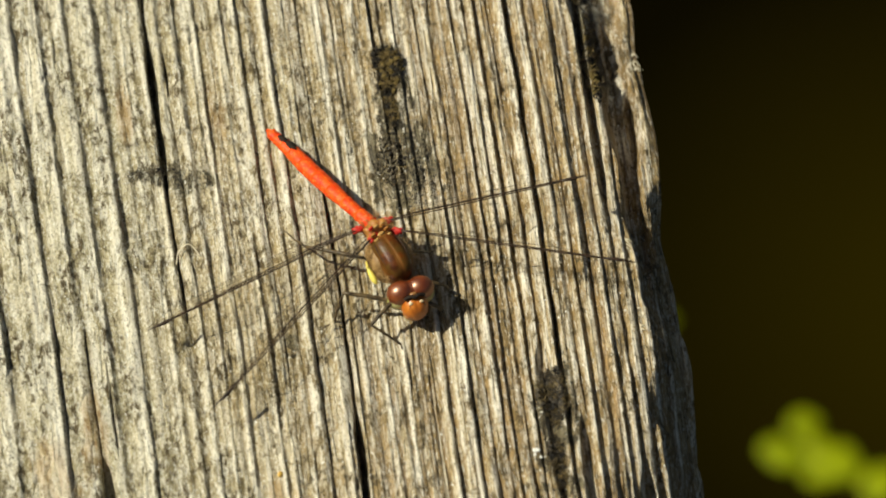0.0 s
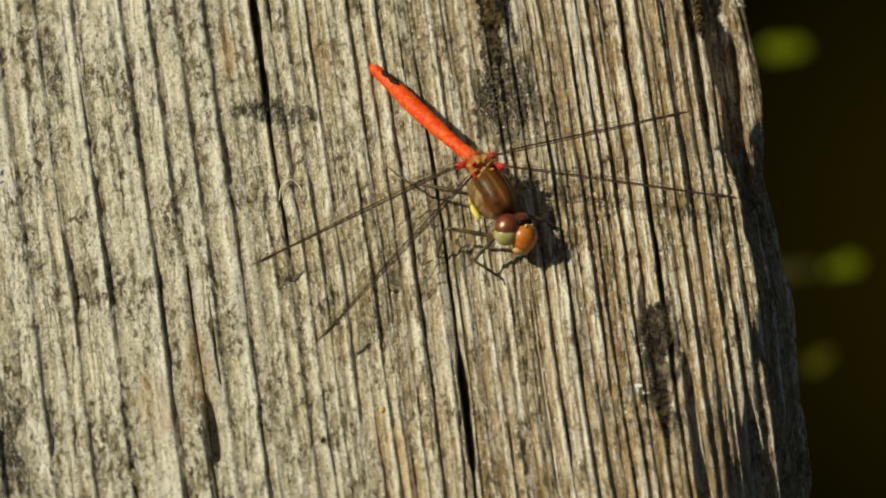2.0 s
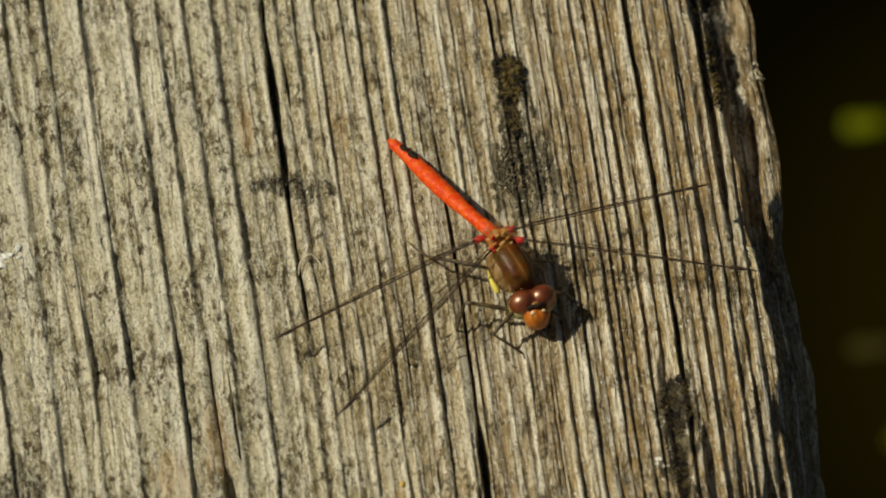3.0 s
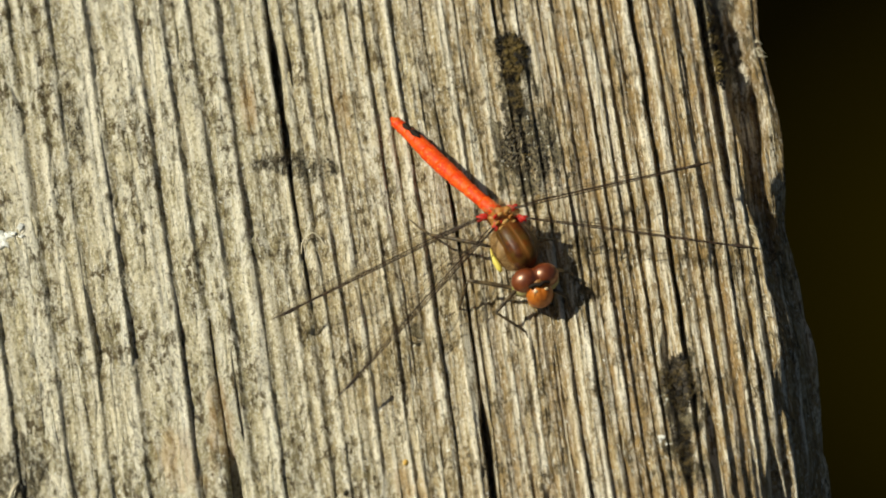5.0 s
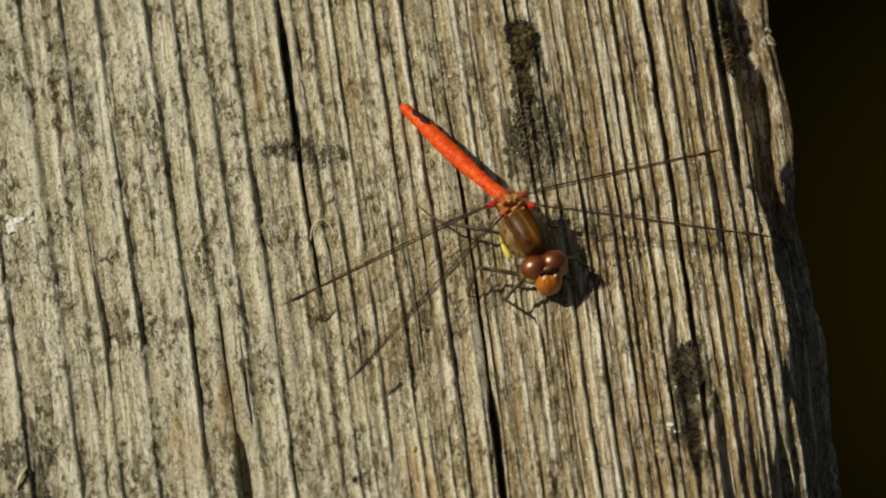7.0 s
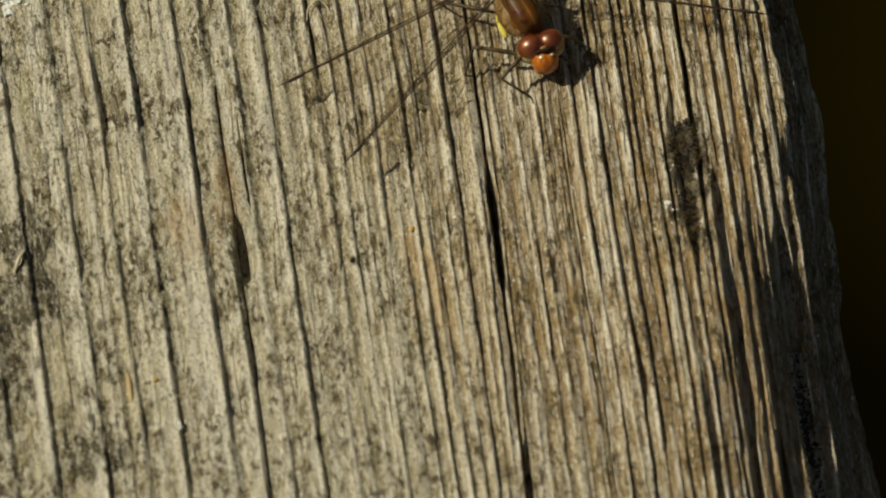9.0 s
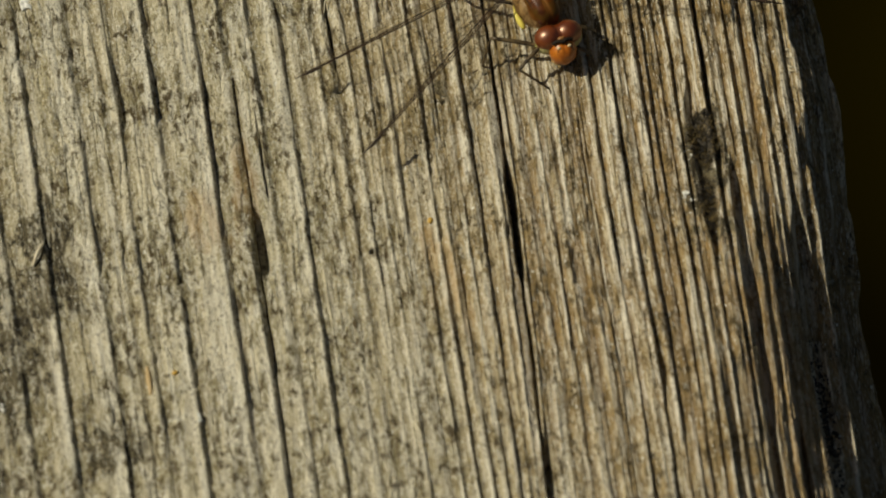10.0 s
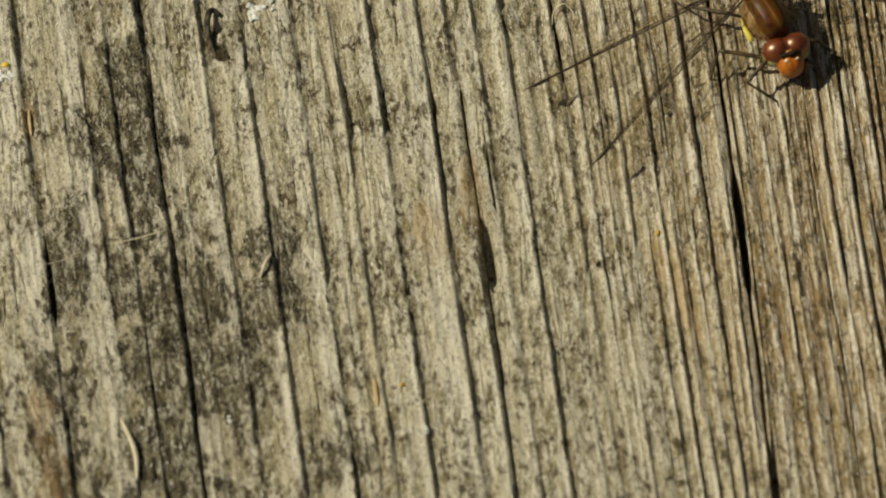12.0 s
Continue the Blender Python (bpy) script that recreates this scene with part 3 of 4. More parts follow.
# ---- the dragonfly, in millimetres from the spot under its thorax ----
HOME = Vector((-6.4, -3.8, 0.0)) * MM
dragonfly = new("dragonfly")
dragonfly.location = HOME
tagged(dragonfly, "red-tailed brown dragonfly with clear spread wings resting on the timber", "dragonfly")


def abdomen():
    """Ten ringed segments, from the thorax to the tail."""
    spine = spline(mm((-1.58, 3.26, 5.50), (-4.93, 7.12, 4.60), (-8.89, 12.31, 3.00), (-12.08, 16.60, 2.00), (-14.42, 19.12, 1.90)), 10)
    lengths = [0.0]
    for a, b in zip(spine, spine[1:]):
        lengths.append(lengths[-1] + (b - a).length)

    def along(s):
        s *= lengths[-1]
        i = max(k for k in range(len(lengths)) if lengths[k] <= s + 1e-12)
        if i >= len(spine) - 1:
            return spine[-1].copy()
        return spine[i].lerp(spine[i + 1], (s - lengths[i]) / (lengths[i + 1] - lengths[i]))

    def girth(s):
        return 0.99 - 0.18 * smooth(-s, -0.07, 0.0) - 0.16 * math.exp(-((s - 0.22) / 0.13) ** 2) - 0.32 * max(0, s - 0.72) / 0.28 + 0.08 * math.exp(-((s - 0.6) / 0.2) ** 2)

    cuts = [0, 0.06, 0.15, 0.28, 0.42, 0.56, 0.70, 0.81, 0.89, 0.95, 1.0]
    for k, (a, b) in enumerate(zip(cuts, cuts[1:])):
        bm = bmesh.new()
        pts, radii = [], []
        for j in range(9):
            f = j / 8
            s = a + (b - a) * f + (0.004 if j == 8 and k < 9 else 0)
            lip = -0.10 * (1 - f) ** 6 + 0.05 * f ** 8
            pts.append(along(min(s, 1)))
            r = (girth(s) + lip) * MM
            radii.append((r, r * 0.92))
        tube(bm, pts, radii, 18)
        seg = part("abdomen_segment", bm, RED, dragonfly, "glossy scarlet abdomen ring")
        if k in (7, 8):
            bm = bmesh.new()
            top = Vector((0.40, -0.05, 1)).normalized() * girth(a) * 0.95 * MM
            tube(bm, [along(a + (b - a) * f) + top for f in (-0.05, 0.3, 0.7, 1.05)], [(0.20 * MM, 0.10 * MM), (0.36 * MM, 0.18 * MM), (0.40 * MM, 0.18 * MM), (0.20 * MM, 0.10 * MM)], 8)
            part("tail_mark", bm, BLACK, seg, "black mark on top of the tail")
    for side in (-1, 1):
        bm = bmesh.new()
        end, back = along(1.0), (along(1.0) - along(0.95)).normalized()
        out = back.cross(Vector((0, 0, 1))) * side
        tube(bm, [end - back * 0.5 * MM + out * 0.22 * MM, end + back * 0.3 * MM + out * 0.17 * MM, end + back * 0.8 * MM + out * 0.08 * MM], [0.34 * MM, 0.24 * MM, 0.06 * MM], 8)
        part("tail_clasper", bm, RED, dragonfly)


abdomen()

BODY = Vector((0.49, -0.87, -0.10)).normalized()
ACROSS = BODY.cross(Vector((0, 0, 1))).normalized()
ABOVE = ACROSS.cross(BODY)
FRAME = Matrix((ACROSS, BODY, ABOVE)).transposed()


def local(across, ahead, above, origin=(0.12, -0.53, 5.00)):
    """A point in the insect's own axes about the thorax's middle, in millimetres."""
    return Vector(origin) + FRAME @ Vector((across, ahead, above))


def thorax():
    bm = bmesh.new()
    middle = local(0, 0, 0)
    ball(bm, local(0, 0.42, 0) * MM, (1.96 * MM, 3.45 * MM, 2.5 * MM), FRAME, 40, 60,
         lambda u: (u.x ** 4 + u.y ** 4 + u.z ** 4) ** -0.11 - 0.12 * max(0, u.y) ** 2 + 0.05 * max(0, -u.y) - 0.03 * math.exp(-(u.x / 0.10) ** 2) * max(0, u.z) - 0.02 * math.exp(-((abs(u.x) - 0.66) / 0.06) ** 2))
    layer = bm.verts.layers.float.new("plate")
    for v in bm.verts:
        c = FRAME.transposed() @ (v.co / MM - middle)
        a = abs(c.x)
        v[layer] = float(smooth(a, 0.06 + 0.14 * smooth(c.y, -1.0, 2.0), 0.24 + 0.22 * smooth(c.y, -1.0, 2.0)) * (1 - smooth(a, 1.62, 1.9)) * smooth(c.y, -2.3, -1.9) * smooth(c.z, 0.0, 0.5) + smooth(c.y, 3.0, 3.5))
    core = part("thorax", bm, THORAX, dragonfly, "amber hairy thorax with two dark brown shoulder plates")
    for side in (-1, 1):
        bm = bmesh.new()
        ball(bm, local(side * 1.15, -0.25, -0.75) * MM, (1.60 * MM, 2.75 * MM, 2.05 * MM), FRAME, 20, 28, lambda u: 1 + 0.04 * math.sin(5 * u.y + 2 * u.z) + 0.03 * math.sin(9 * u.y))
        part("flank", bm, FLANK, core, "ochre hairy side of the thorax")
    for side in (-1, 1):
        bm = bmesh.new()
        tube(bm, spline([local(side * x, y, z) * MM for x, y, z in ((1.15, 2.40, 1.05), (1.50, 1.3, 1.70), (1.62, -0.2, 1.86), (1.45, -1.6, 1.92))], 4), [(0.06 * MM, 0.06 * MM)] * 13, 6)
        part("side_seam", bm, STRIPE_DARK, core, "dark seam along the thorax")
    for stripe in (((-2.88, -1.14, 5.20), (-2.54, -2.24, 4.90), (-1.99, -3.12, 4.50), (-1.58, -3.81, 4.20)),):
        bm = bmesh.new()
        tube(bm, spline([Vector(c) * MM for c in stripe], 4), [0.40 * MM * f for f in (0.15, 0.3, 0.42, 0.55, 0.68, 0.8, 0.9, 0.98, 1.0, 0.98, 0.9, 0.7, 0.4)], 10)
        part("side_stripe", bm, YELLOW, core, "bright yellow side stripe")
    for place, way in (((-3.84, 2.72, 6.10), (-1, -0.35)), ((-1.99, 1.41, 6.40), (-0.75, -0.75)), ((-0.29, 3.95, 6.20), (1, 0.3)), ((0.87, 2.44, 6.30), (1, -0.1))):
        bm = bmesh.new()
        ball(bm, Vector(place) * MM, (0.78 * MM, 0.46 * MM, 0.36 * MM), Matrix.Rotation(math.atan2(way[1], way[0]), 3, "Z"), 12, 18, lambda u: 1 + 0.20 * math.sin(6 * u.x + 5 * u.y) + 0.10 * math.sin(11 * u.y))
        part("wing_root", bm, CRIMSON, core, "crimson wing root")
    bm = bmesh.new()
    ball(bm, Vector((-1.38, 2.96, 5.60)) * MM, (1.95 * MM, 1.45 * MM, 1.15 * MM), FRAME, 18, 26, lambda u: 1 + 0.10 * math.sin(7 * u.y + 5 * u.x) + 0.08 * math.sin(11 * u.x))
    part("wing_saddle", bm, SADDLE, core, "amber plates between the wings")
    for x, y, size, stuff in ((0.0, -2.55, 0.50, OCHRE), (-0.95, -2.9, 0.42, SADDLE), (0.95, -2.85, 0.42, SADDLE), (0.1, -3.7, 0.40, OCHRE), (-0.85, -2.05, 0.34, OCHRE), (0.85, -2.05, 0.34, OCHRE), (-0.8, -3.7, 0.34, OCHRE), (0.75, -3.75, 0.34, CRIMSON)):
        bm = bmesh.new()
        ball(bm, local(x, y, 1.72) * MM, (size * MM, size * 0.55 * MM, 0.42 * MM), FRAME, 8, 12, lambda u: 1 + 0.18 * math.sin(6 * u.x + 4 * u.y))
        part("back_plate", bm, stuff, core)
    bm = bmesh.new()
    ball(bm, Vector((1.28, -2.89, 5.30)) * MM, (1.45 * MM, 0.80 * MM, 1.10 * MM), FRAME, 14, 20, lambda u: 1 + 0.12 * math.sin(7 * u.x) * u.z)
    part("neck", bm, NECK, core)
    rng = random.Random(5)
    bm = bmesh.new()
    for _ in range(900):
        th, ph = rng.uniform(0, math.tau), rng.uniform(-0.4, 0.35)
        u = Vector((math.cos(th) * math.cos(ph), math.sin(th) * math.cos(ph), math.sin(ph)))
        root = local(u.x * 2.3, u.y * 2.9 - 0.1, u.z * 2.45 - 0.2)
        tip = root + FRAME @ (u * rng.uniform(0.4, 1.0)) + Vector((rng.uniform(-0.2, 0.2), rng.uniform(-0.2, 0.2), 0))
        tube(bm, [root * MM, tip * MM], [0.022 * MM, 0.008 * MM], 3)
    for _ in range(420):
        u = Vector((rng.gauss(0, 1), rng.gauss(0, 1), abs(rng.gauss(0, 0.8)))).normalized()
        root = Vector((-1.5, 3.1, 5.3)) + FRAME @ Vector((u.x * 1.9, u.y * 1.7, u.z * 1.2))
        tip = root + FRAME @ (u * rng.uniform(0.4, 1.1))
        tube(bm, [root * MM, tip * MM], [0.022 * MM, 0.008 * MM], 3)
    tagged(part("hair", bm, HAIR, core, "fine pale body hair"), kind="stuff")


thorax()

HEAD_AT = Vector((2.51, -4.98, 4.27))


def head():
    """The head turns on the neck, so it is built about its own middle."""
    def spot(across, ahead, above):
        return FRAME @ Vector((across, ahead, above)) * MM
    bm = bmesh.new()
    ball(bm, spot(0, 0.1, -0.25), (2.35 * MM, 1.3 * MM, 1.5 * MM), FRAME, 12, 18)
    skull = part("head", bm, OCHRE, dragonfly, "head with large red-brown eyes and an amber face")
    skull.location = HEAD_AT * MM
    for side in (-1, 1):
        turn = FRAME @ Matrix.Rotation(side * radians(20), 3, "Y")
        bm = bmesh.new()
        ball(bm, spot(side * 1.24, -0.10, 0.22), (1.72 * MM, 1.50 * MM, 1.58 * MM), turn, 24, 32)
        eye = part("eye", bm, EYE_BROWN, skull, "red-brown compound eye")
        bm = bmesh.new()
        ball(bm, spot(side * 1.36, 0.05, -0.60), (1.62 * MM, 1.52 * MM, 1.42 * MM), turn, 16, 22)
        part("lower_eye", bm, EYE_GREEN, eye, "yellow-green lower half of the eye")
    bm = bmesh.new()
    ball(bm, spot(0, -0.12, 0.30), (1.15 * MM, 1.30 * MM, 1.24 * MM), FRAME, 18, 24, lambda u: 1 - 0.05 * math.exp(-(u.x / 0.06) ** 2))
    part("eye_seam", bm, EYE_BROWN, skull, "seam where the two eyes meet")
    bm = bmesh.new()
    ball(bm, spot(0, 1.72, -0.66), (1.66 * MM, 1.66 * MM, 1.78 * MM), FRAME, 26, 36,
         lambda u: 1 - 0.06 * math.exp(-(u.x / 0.14) ** 2) * max(0, u.z) - 0.03 * math.exp(-((u.z + 0.25) / 0.07) ** 2) + 0.05 * max(0, u.z))
    part("face", bm, FACE, skull, "glossy amber face")
    bm = bmesh.new()
    ball(bm, spot(0, 1.75, -2.15), (1.45 * MM, 1.0 * MM, 0.65 * MM), FRAME, 10, 16)
    part("lip", bm, OCHRE, skull, "pale ochre lip")
    bm = bmesh.new()
    tube(bm, spline([spot(x, 1.40 - 0.10 * x * x + 0.12 * math.cos(5 * x), 1.50 - 0.24 * x * x) for x in (-1.25, -0.8, -0.4, 0.0, 0.4, 0.8, 1.25)], 4), [(0.24 * MM, 0.22 * MM)] * 25, 8)
    part("brow_line", bm, BLACK, skull, "black line across the brow")
    bm = bmesh.new()
    ball(bm, spot(0, 0.95, 1.16), (0.52 * MM, 0.30 * MM, 0.34 * MM), FRAME, 8, 12)
    part("crown_knob", bm, CROWN, skull)
    # highlights on the frons, put in as two small pale solids
    for side in (-1, 1):
        bm = bmesh.new()
        ball(bm, spot(side * 0.66, 2.02, 1.06), (0.27 * MM, 0.19 * MM, 0.16 * MM), FRAME, 8, 12)
        part("frons_glint", bm, FRONS_GLINT, skull, "pale painted glint on top of the face")
    for side in (-1, 1):
        bm = bmesh.new()
        tube(bm, [spot(side * 0.6, 1.45, 0.55), spot(side * 0.8, 2.1, 0.9), spot(side * 1.1, 2.9, 1.0)], [0.06 * MM, 0.04 * MM, 0.015 * MM], 5)
        part("antenna", bm, BLACK, skull)
    return skull


dragonfly_head = head()


def leg(joints, thick):
    """Thigh, shin with bristles, and foot."""
    names = (("thigh", 1.0), ("shin", 0.62), ("foot", 0.40))
    first = None
    for (name, share), a, b in zip(names, joints, joints[1:]):
        a, b = Vector(a), Vector(b)
        bm = bmesh.new()
        r = thick * share
        tube(bm, [p * MM for p in spline([a, a.lerp(b, 0.5) + Vector((0, 0, 0.12)), b], 4)], [r * f * MM for f in (0.75, 0.95, 1.05, 1.1, 1.05, 0.98, 0.9, 0.84, 0.8)], 8)
        if name == "shin":
            bristles = bmesh.new()
            side = (b - a).cross(Vector((0, 0, 1))).normalized()
            for k in range(9):
                root = a.lerp(b, 0.08 + k * 0.10)
                tip = root + side * (0.55 if k % 2 else -0.55) + (b - a).normalized() * 0.35
                tube(bristles, [root * MM, tip * MM], [0.03 * MM, 0.008 * MM], 3)
            tagged(part("bristles", bristles, LEG, first), kind="stuff")
        if name == "foot":
            for s in (-1, 1):
                side = (b - a).cross(Vector((0, 0, 1))).normalized() * 0.18 * s
                tube(bm, [b * MM, (b + side + (b - a).normalized() * 0.25 - Vector((0, 0, 0.1))) * MM], [0.05 * MM, 0.015 * MM], 4)
        made = part(name, bm, LEG, first or dragonfly)
        if first is None:
            made.name = "leg"
            tagged(made, "thin dark bristly leg")
            first = made


leg(((0.67, -5.70, 4.00), (-2.27, -8.98, 3.20), (1.28, -10.09, 0.60), (1.76, -11.29, 0.20)), 0.26)
leg(((0.67, -5.81, 3.40), (-5.61, -5.02, 4.20), (-6.70, -7.02, 0.70), (-8.68, -8.12, 0.15)), 0.27)
leg(((-2.88, -0.57, 4.80), (-10.18, 1.87, 3.60), (-11.62, 4.29, 1.40), (-12.78, 6.25, 0.20)), 0.24)
leg(((4.22, -5.46, 3.00), (6.35, -6.20, 2.20), (6.90, -7.40, 0.50), (7.40, -8.51, 0.20)), 0.26)
leg(((3.20, -2.75, 3.40), (6.40, -2.90, 2.60), (7.20, -2.40, 0.60), (8.10, -3.10, 0.20)), 0.26)
leg(((1.69, 0.65, 4.40), (4.10, 1.50, 3.00), (4.90, 2.60, 1.00), (5.50, 3.50, 0.20)), 0.22)


def wing(name, base, tip, wide, droop, fore):
    """A clear stiff wing: membrane, long veins, cross veins and the dark cell near its tip."""
    base, tip = Vector(base), Vector(tip)
    span = tip - base
    length = span.length
    along = span.normalized()
    back = Vector((-0.55, 0.83, 0.0))
    flat = (back - along * back.dot(along)).normalized()
    low = (Vector((0, 0, -1)) - along * -along.z)
    low = (low - flat * low.dot(flat)).normalized()
    chord = flat * math.cos(radians(droop)) + low * math.sin(radians(droop))
    normal = along.cross(chord).normalized()

    def lead(s):
        return -0.35 * math.sin(math.pi * min(1, s * 1.02)) * (1 if fore else 0.8) + (0.9 * max(0, s - 0.9) ** 1.5 * 10)

    def trail(s):
        if fore:
            f = math.sin(math.pi * min(1.0, 0.12 + 0.80 * s) ** 0.9) ** 0.55
        else:
            f = (0.35 + 0.65 * smooth(s, 0, 0.16)) * (1 - 0.32 * smooth(s, 0.25, 0.95)) * (1 - 0.55 * smooth(s, 0.82, 1.0))
        return wide * float(f) * math.sqrt(max(0.0, 1 - max(0, (s - 0.86) / 0.14) ** 2.4))

    def at(s, c, lift=0.0):
        """s from root to tip, c from the front edge (0) to the rear edge (1)."""
        depth = lead(s) + (trail(s) - lead(s)) * c
        wave = 0.10 * math.sin(c * 9) * (1 - 0.6 * s) + lift
        return (base + along * (length * s) + chord * depth + normal * wave) * MM

    bm = bmesh.new()
    cols, rows_ = 44, 8
    grid = [[bm.verts.new(at(i / cols, j / rows_)) for j in range(rows_ + 1)] for i in range(cols + 1)]
    for i in range(cols):
        for j in range(rows_):
            bm.faces.new((grid[i][j], grid[i + 1][j], grid[i + 1][j + 1], grid[i][j + 1]))
    bmesh.ops.remove_doubles(bm, verts=bm.verts[:], dist=1e-6)
    blade = part(name, bm, MEMBRANE, dragonfly, "clear wing with fine dark veins")

    def vein(path, r0, r1, steps=26):
        pts = [at(*path(k / steps)) for k in range(steps + 1)]
        bm = tube(bmesh.new(), pts, [(r0 + (r1 - r0) * k / steps) * MM for k in range(steps + 1)], 5)
        part("long_vein", bm, VEIN, blade)
    vein(lambda f: (f * 0.985, 0.0), 0.082, 0.066)
    vein(lambda f: (f * 0.95, 0.17 + 0.02 * math.sin(math.pi * f) - 0.08 * f), 0.064, 0.046)
    vein(lambda f: (f * 0.97, 0.34 - 0.17 * f), 0.076, 0.056)
    vein(lambda f: (0.05 + f * 0.92, 0.26 + 0.06 * f), 0.034, 0.020)
    vein(lambda f: (0.08 + f * 0.87, 0.22 + 0.25 * f), 0.028, 0.018)
    vein(lambda f: (0.06 + f * 0.80, 0.30 + 0.42 * f), 0.028, 0.016)
    vein(lambda f: (0.04 + f * 0.66, 0.38 + 0.60 * f), 0.028, 0.016)
    vein(lambda f: (0.03 + f * 0.40, 0.50 + 0.50 * f), 0.028, 0.018)
    vein(lambda f: (f * 0.985, 1.0), 0.028, 0.018)
    bm = bmesh.new()
    rng = random.Random(len(name) + int(length * 10))
    bands = [(0.0, 0.10, 46, 0.95), (0.10, 0.2, 40, 0.95), (0.2, 0.35, 44, 0.95), (0.35, 0.52, 44, 0.92), (0.52, 0.7, 42, 0.9), (0.7, 0.86, 40, 0.85), (0.86, 1.0, 44, 0.85)]
    for c0, c1, count, far in bands:
        for k in range(count):
            s = 0.03 + (far - 0.03) * (k + rng.uniform(0.25, 0.75)) / count
            d = rng.uniform(-0.006, 0.006)
            tube(bm, [at(s, c0), at(s + d, c1)], (0.018 if c1 < 0.25 else 0.010) * MM, 3)
    part("cross_vein", bm, VEIN, blade, "net of fine cross veins")["kind"] = "stuff"
    bm = tube(bmesh.new(), [at(0.855 + 0.09 * k / 6, 0.06, 0.03) for k in range(7)], [(r * MM, r * 0.7 * MM) for r in (0.08, 0.20, 0.24, 0.25, 0.24, 0.20, 0.08)], 8)
    part("wing_spot", bm, STIGMA, blade, "dark brown cell near the wing tip")
    return blade


wing("hind_wing", (-4.11, 1.88, 7.20), (-29.49, -10.65, 4.20), 7.4, 50, False)
wing("hind_wing", (0.12, 3.32, 7.20), (24.21, 10.59, 6.00), 7.4, 50, False)
wing("fore_wing", (-2.27, 0.61, 7.30), (-21.31, -21.85, 4.60), 5.8, 48, True)
wing("fore_wing", (1.35, 1.88, 7.20), (30.01, -1.71, 5.60), 5.8, 50, True)


# ---- moss, lichen and litter on the timber ----
def crumbs(name, p, q, half, length, count, size, material, label, category, seed, strands=0):
    """A low cushion of many small lumps, with fine strands where it is hairy."""
    rng = random.Random(seed)
    bm = bmesh.new()
    for _ in range(count):
        a, r = rng.uniform(0, math.tau), math.sqrt(rng.random())
        x, y = p + half * r * math.cos(a) * (1 + 0.3 * math.sin(3 * a + seed)), q + length * r * math.sin(a)
        s = size * rng.uniform(0.4, 1.0) * (1.15 - 0.6 * r)
        turn = Euler((rng.uniform(-0.6, 0.6), rng.uniform(-0.6, 0.6), rng.uniform(0, 3))).to_matrix()
        ball(bm, on_timber(x, y, s * rng.uniform(0.0, 0.7)), (s * MM, s * rng.uniform(0.4, 0.8) * MM, s * rng.uniform(0.4, 0.8) * MM), turn, 4, 6, lambda u: 1 + 0.35 * math.sin(9 * u.x + 7 * u.y + seed))
    cushion = tagged(part(name, bm, material), label, category)
    hair = bmesh.new()
    for _ in range(strands):
        a, r = rng.uniform(0, math.tau), math.sqrt(rng.random())
        root = on_timber(p + half * r * math.cos(a), q + length * r * math.sin(a), size * rng.uniform(0.2, 0.8))
        way = Vector((rng.uniform(-1, 1), rng.uniform(-1, 1), rng.uniform(0.2, 1.2))).normalized()
        bend = Vector((rng.uniform(-1, 1), rng.uniform(-1, 1), rng.uniform(-0.6, 0.2)))
        long = rng.uniform(0.5, 1.5)
        tube(hair, [root, root + way * long * 0.5 * MM, root + (way + bend * 0.5) * long * MM], [0.04 * MM, 0.032 * MM, 0.012 * MM], 3)
    if strands:
        tagged(part("moss_hair", hair, LICHEN_HAIR if material is PALE_LICHEN else MOSS_HAIR, cushion, "fine pale strands"), kind="stuff")
    return cushion


crumbs("moss_cushion", -3.6, 26.0, 1.75, 3.6, 260, 0.74, MOSS, "dry brown moss cushion grown in a crack of the timber", "moss", 1, 420)
crumbs("moss_cushion", -3.9, 20.2, 0.8, 2.8, 130, 0.45, MOSS, "dry brown moss cushion grown in a crack of the timber", "moss", 2, 260)
crumbs("lichen_patch", -4.6, 13.5, 2.0, 4.6, 230, 0.34, LICHEN, "crumbly grey-brown lichen patch on the timber", "lichen", 3, 70)
crumbs("lichen_patch", -2.0, 11.0, 2.4, 5.0, 150, 0.26, LICHEN, "crumbly grey-brown lichen patch on the timber", "lichen", 4, 40)
crumbs("moss_cushion", 10.5, -22.5, 1.7, 4.2, 330, 0.46, DARK_MOSS, "hairy dark grey moss cushion in a groove of the timber", "moss", 5, 420)
crumbs("moss_cushion", 9.9, -31.5, 1.0, 4.2, 220, 0.42, DARK_MOSS, "hairy dark grey moss cushion in a groove of the timber", "moss", 6, 260)
crumbs("moss_cushion", 21.5, 24.5, 0.8, 6.0, 240, 0.46, MOSS, "dry brown moss strip along the edge of the timber", "moss", 7, 140)
crumbs("moss_cushion", 21.8, 38.5, 1.7, 6.5, 380, 0.50, DARK_MOSS, "shaggy dark moss in the groove along the edge", "moss", 17, 260)
crumbs("lichen_patch", 22.4, 33.0, 1.3, 1.5, 60, 0.30, PALE_LICHEN, "tufted pale grey lichen in the groove along the edge", "lichen", 18, 220)
crumbs("lichen_patch", 22.0, 40.5, 1.3, 1.5, 50, 0.30, PALE_LICHEN, "tufted pale grey lichen in the groove along the edge", "lichen", 19, 200)
crumbs("lichen_patch", 20.7, -58.0, 1.2, 13.0, 380, 0.36, DARK_MOSS, "dark grey lichen in the groove near the edge", "lichen", 8, 60)
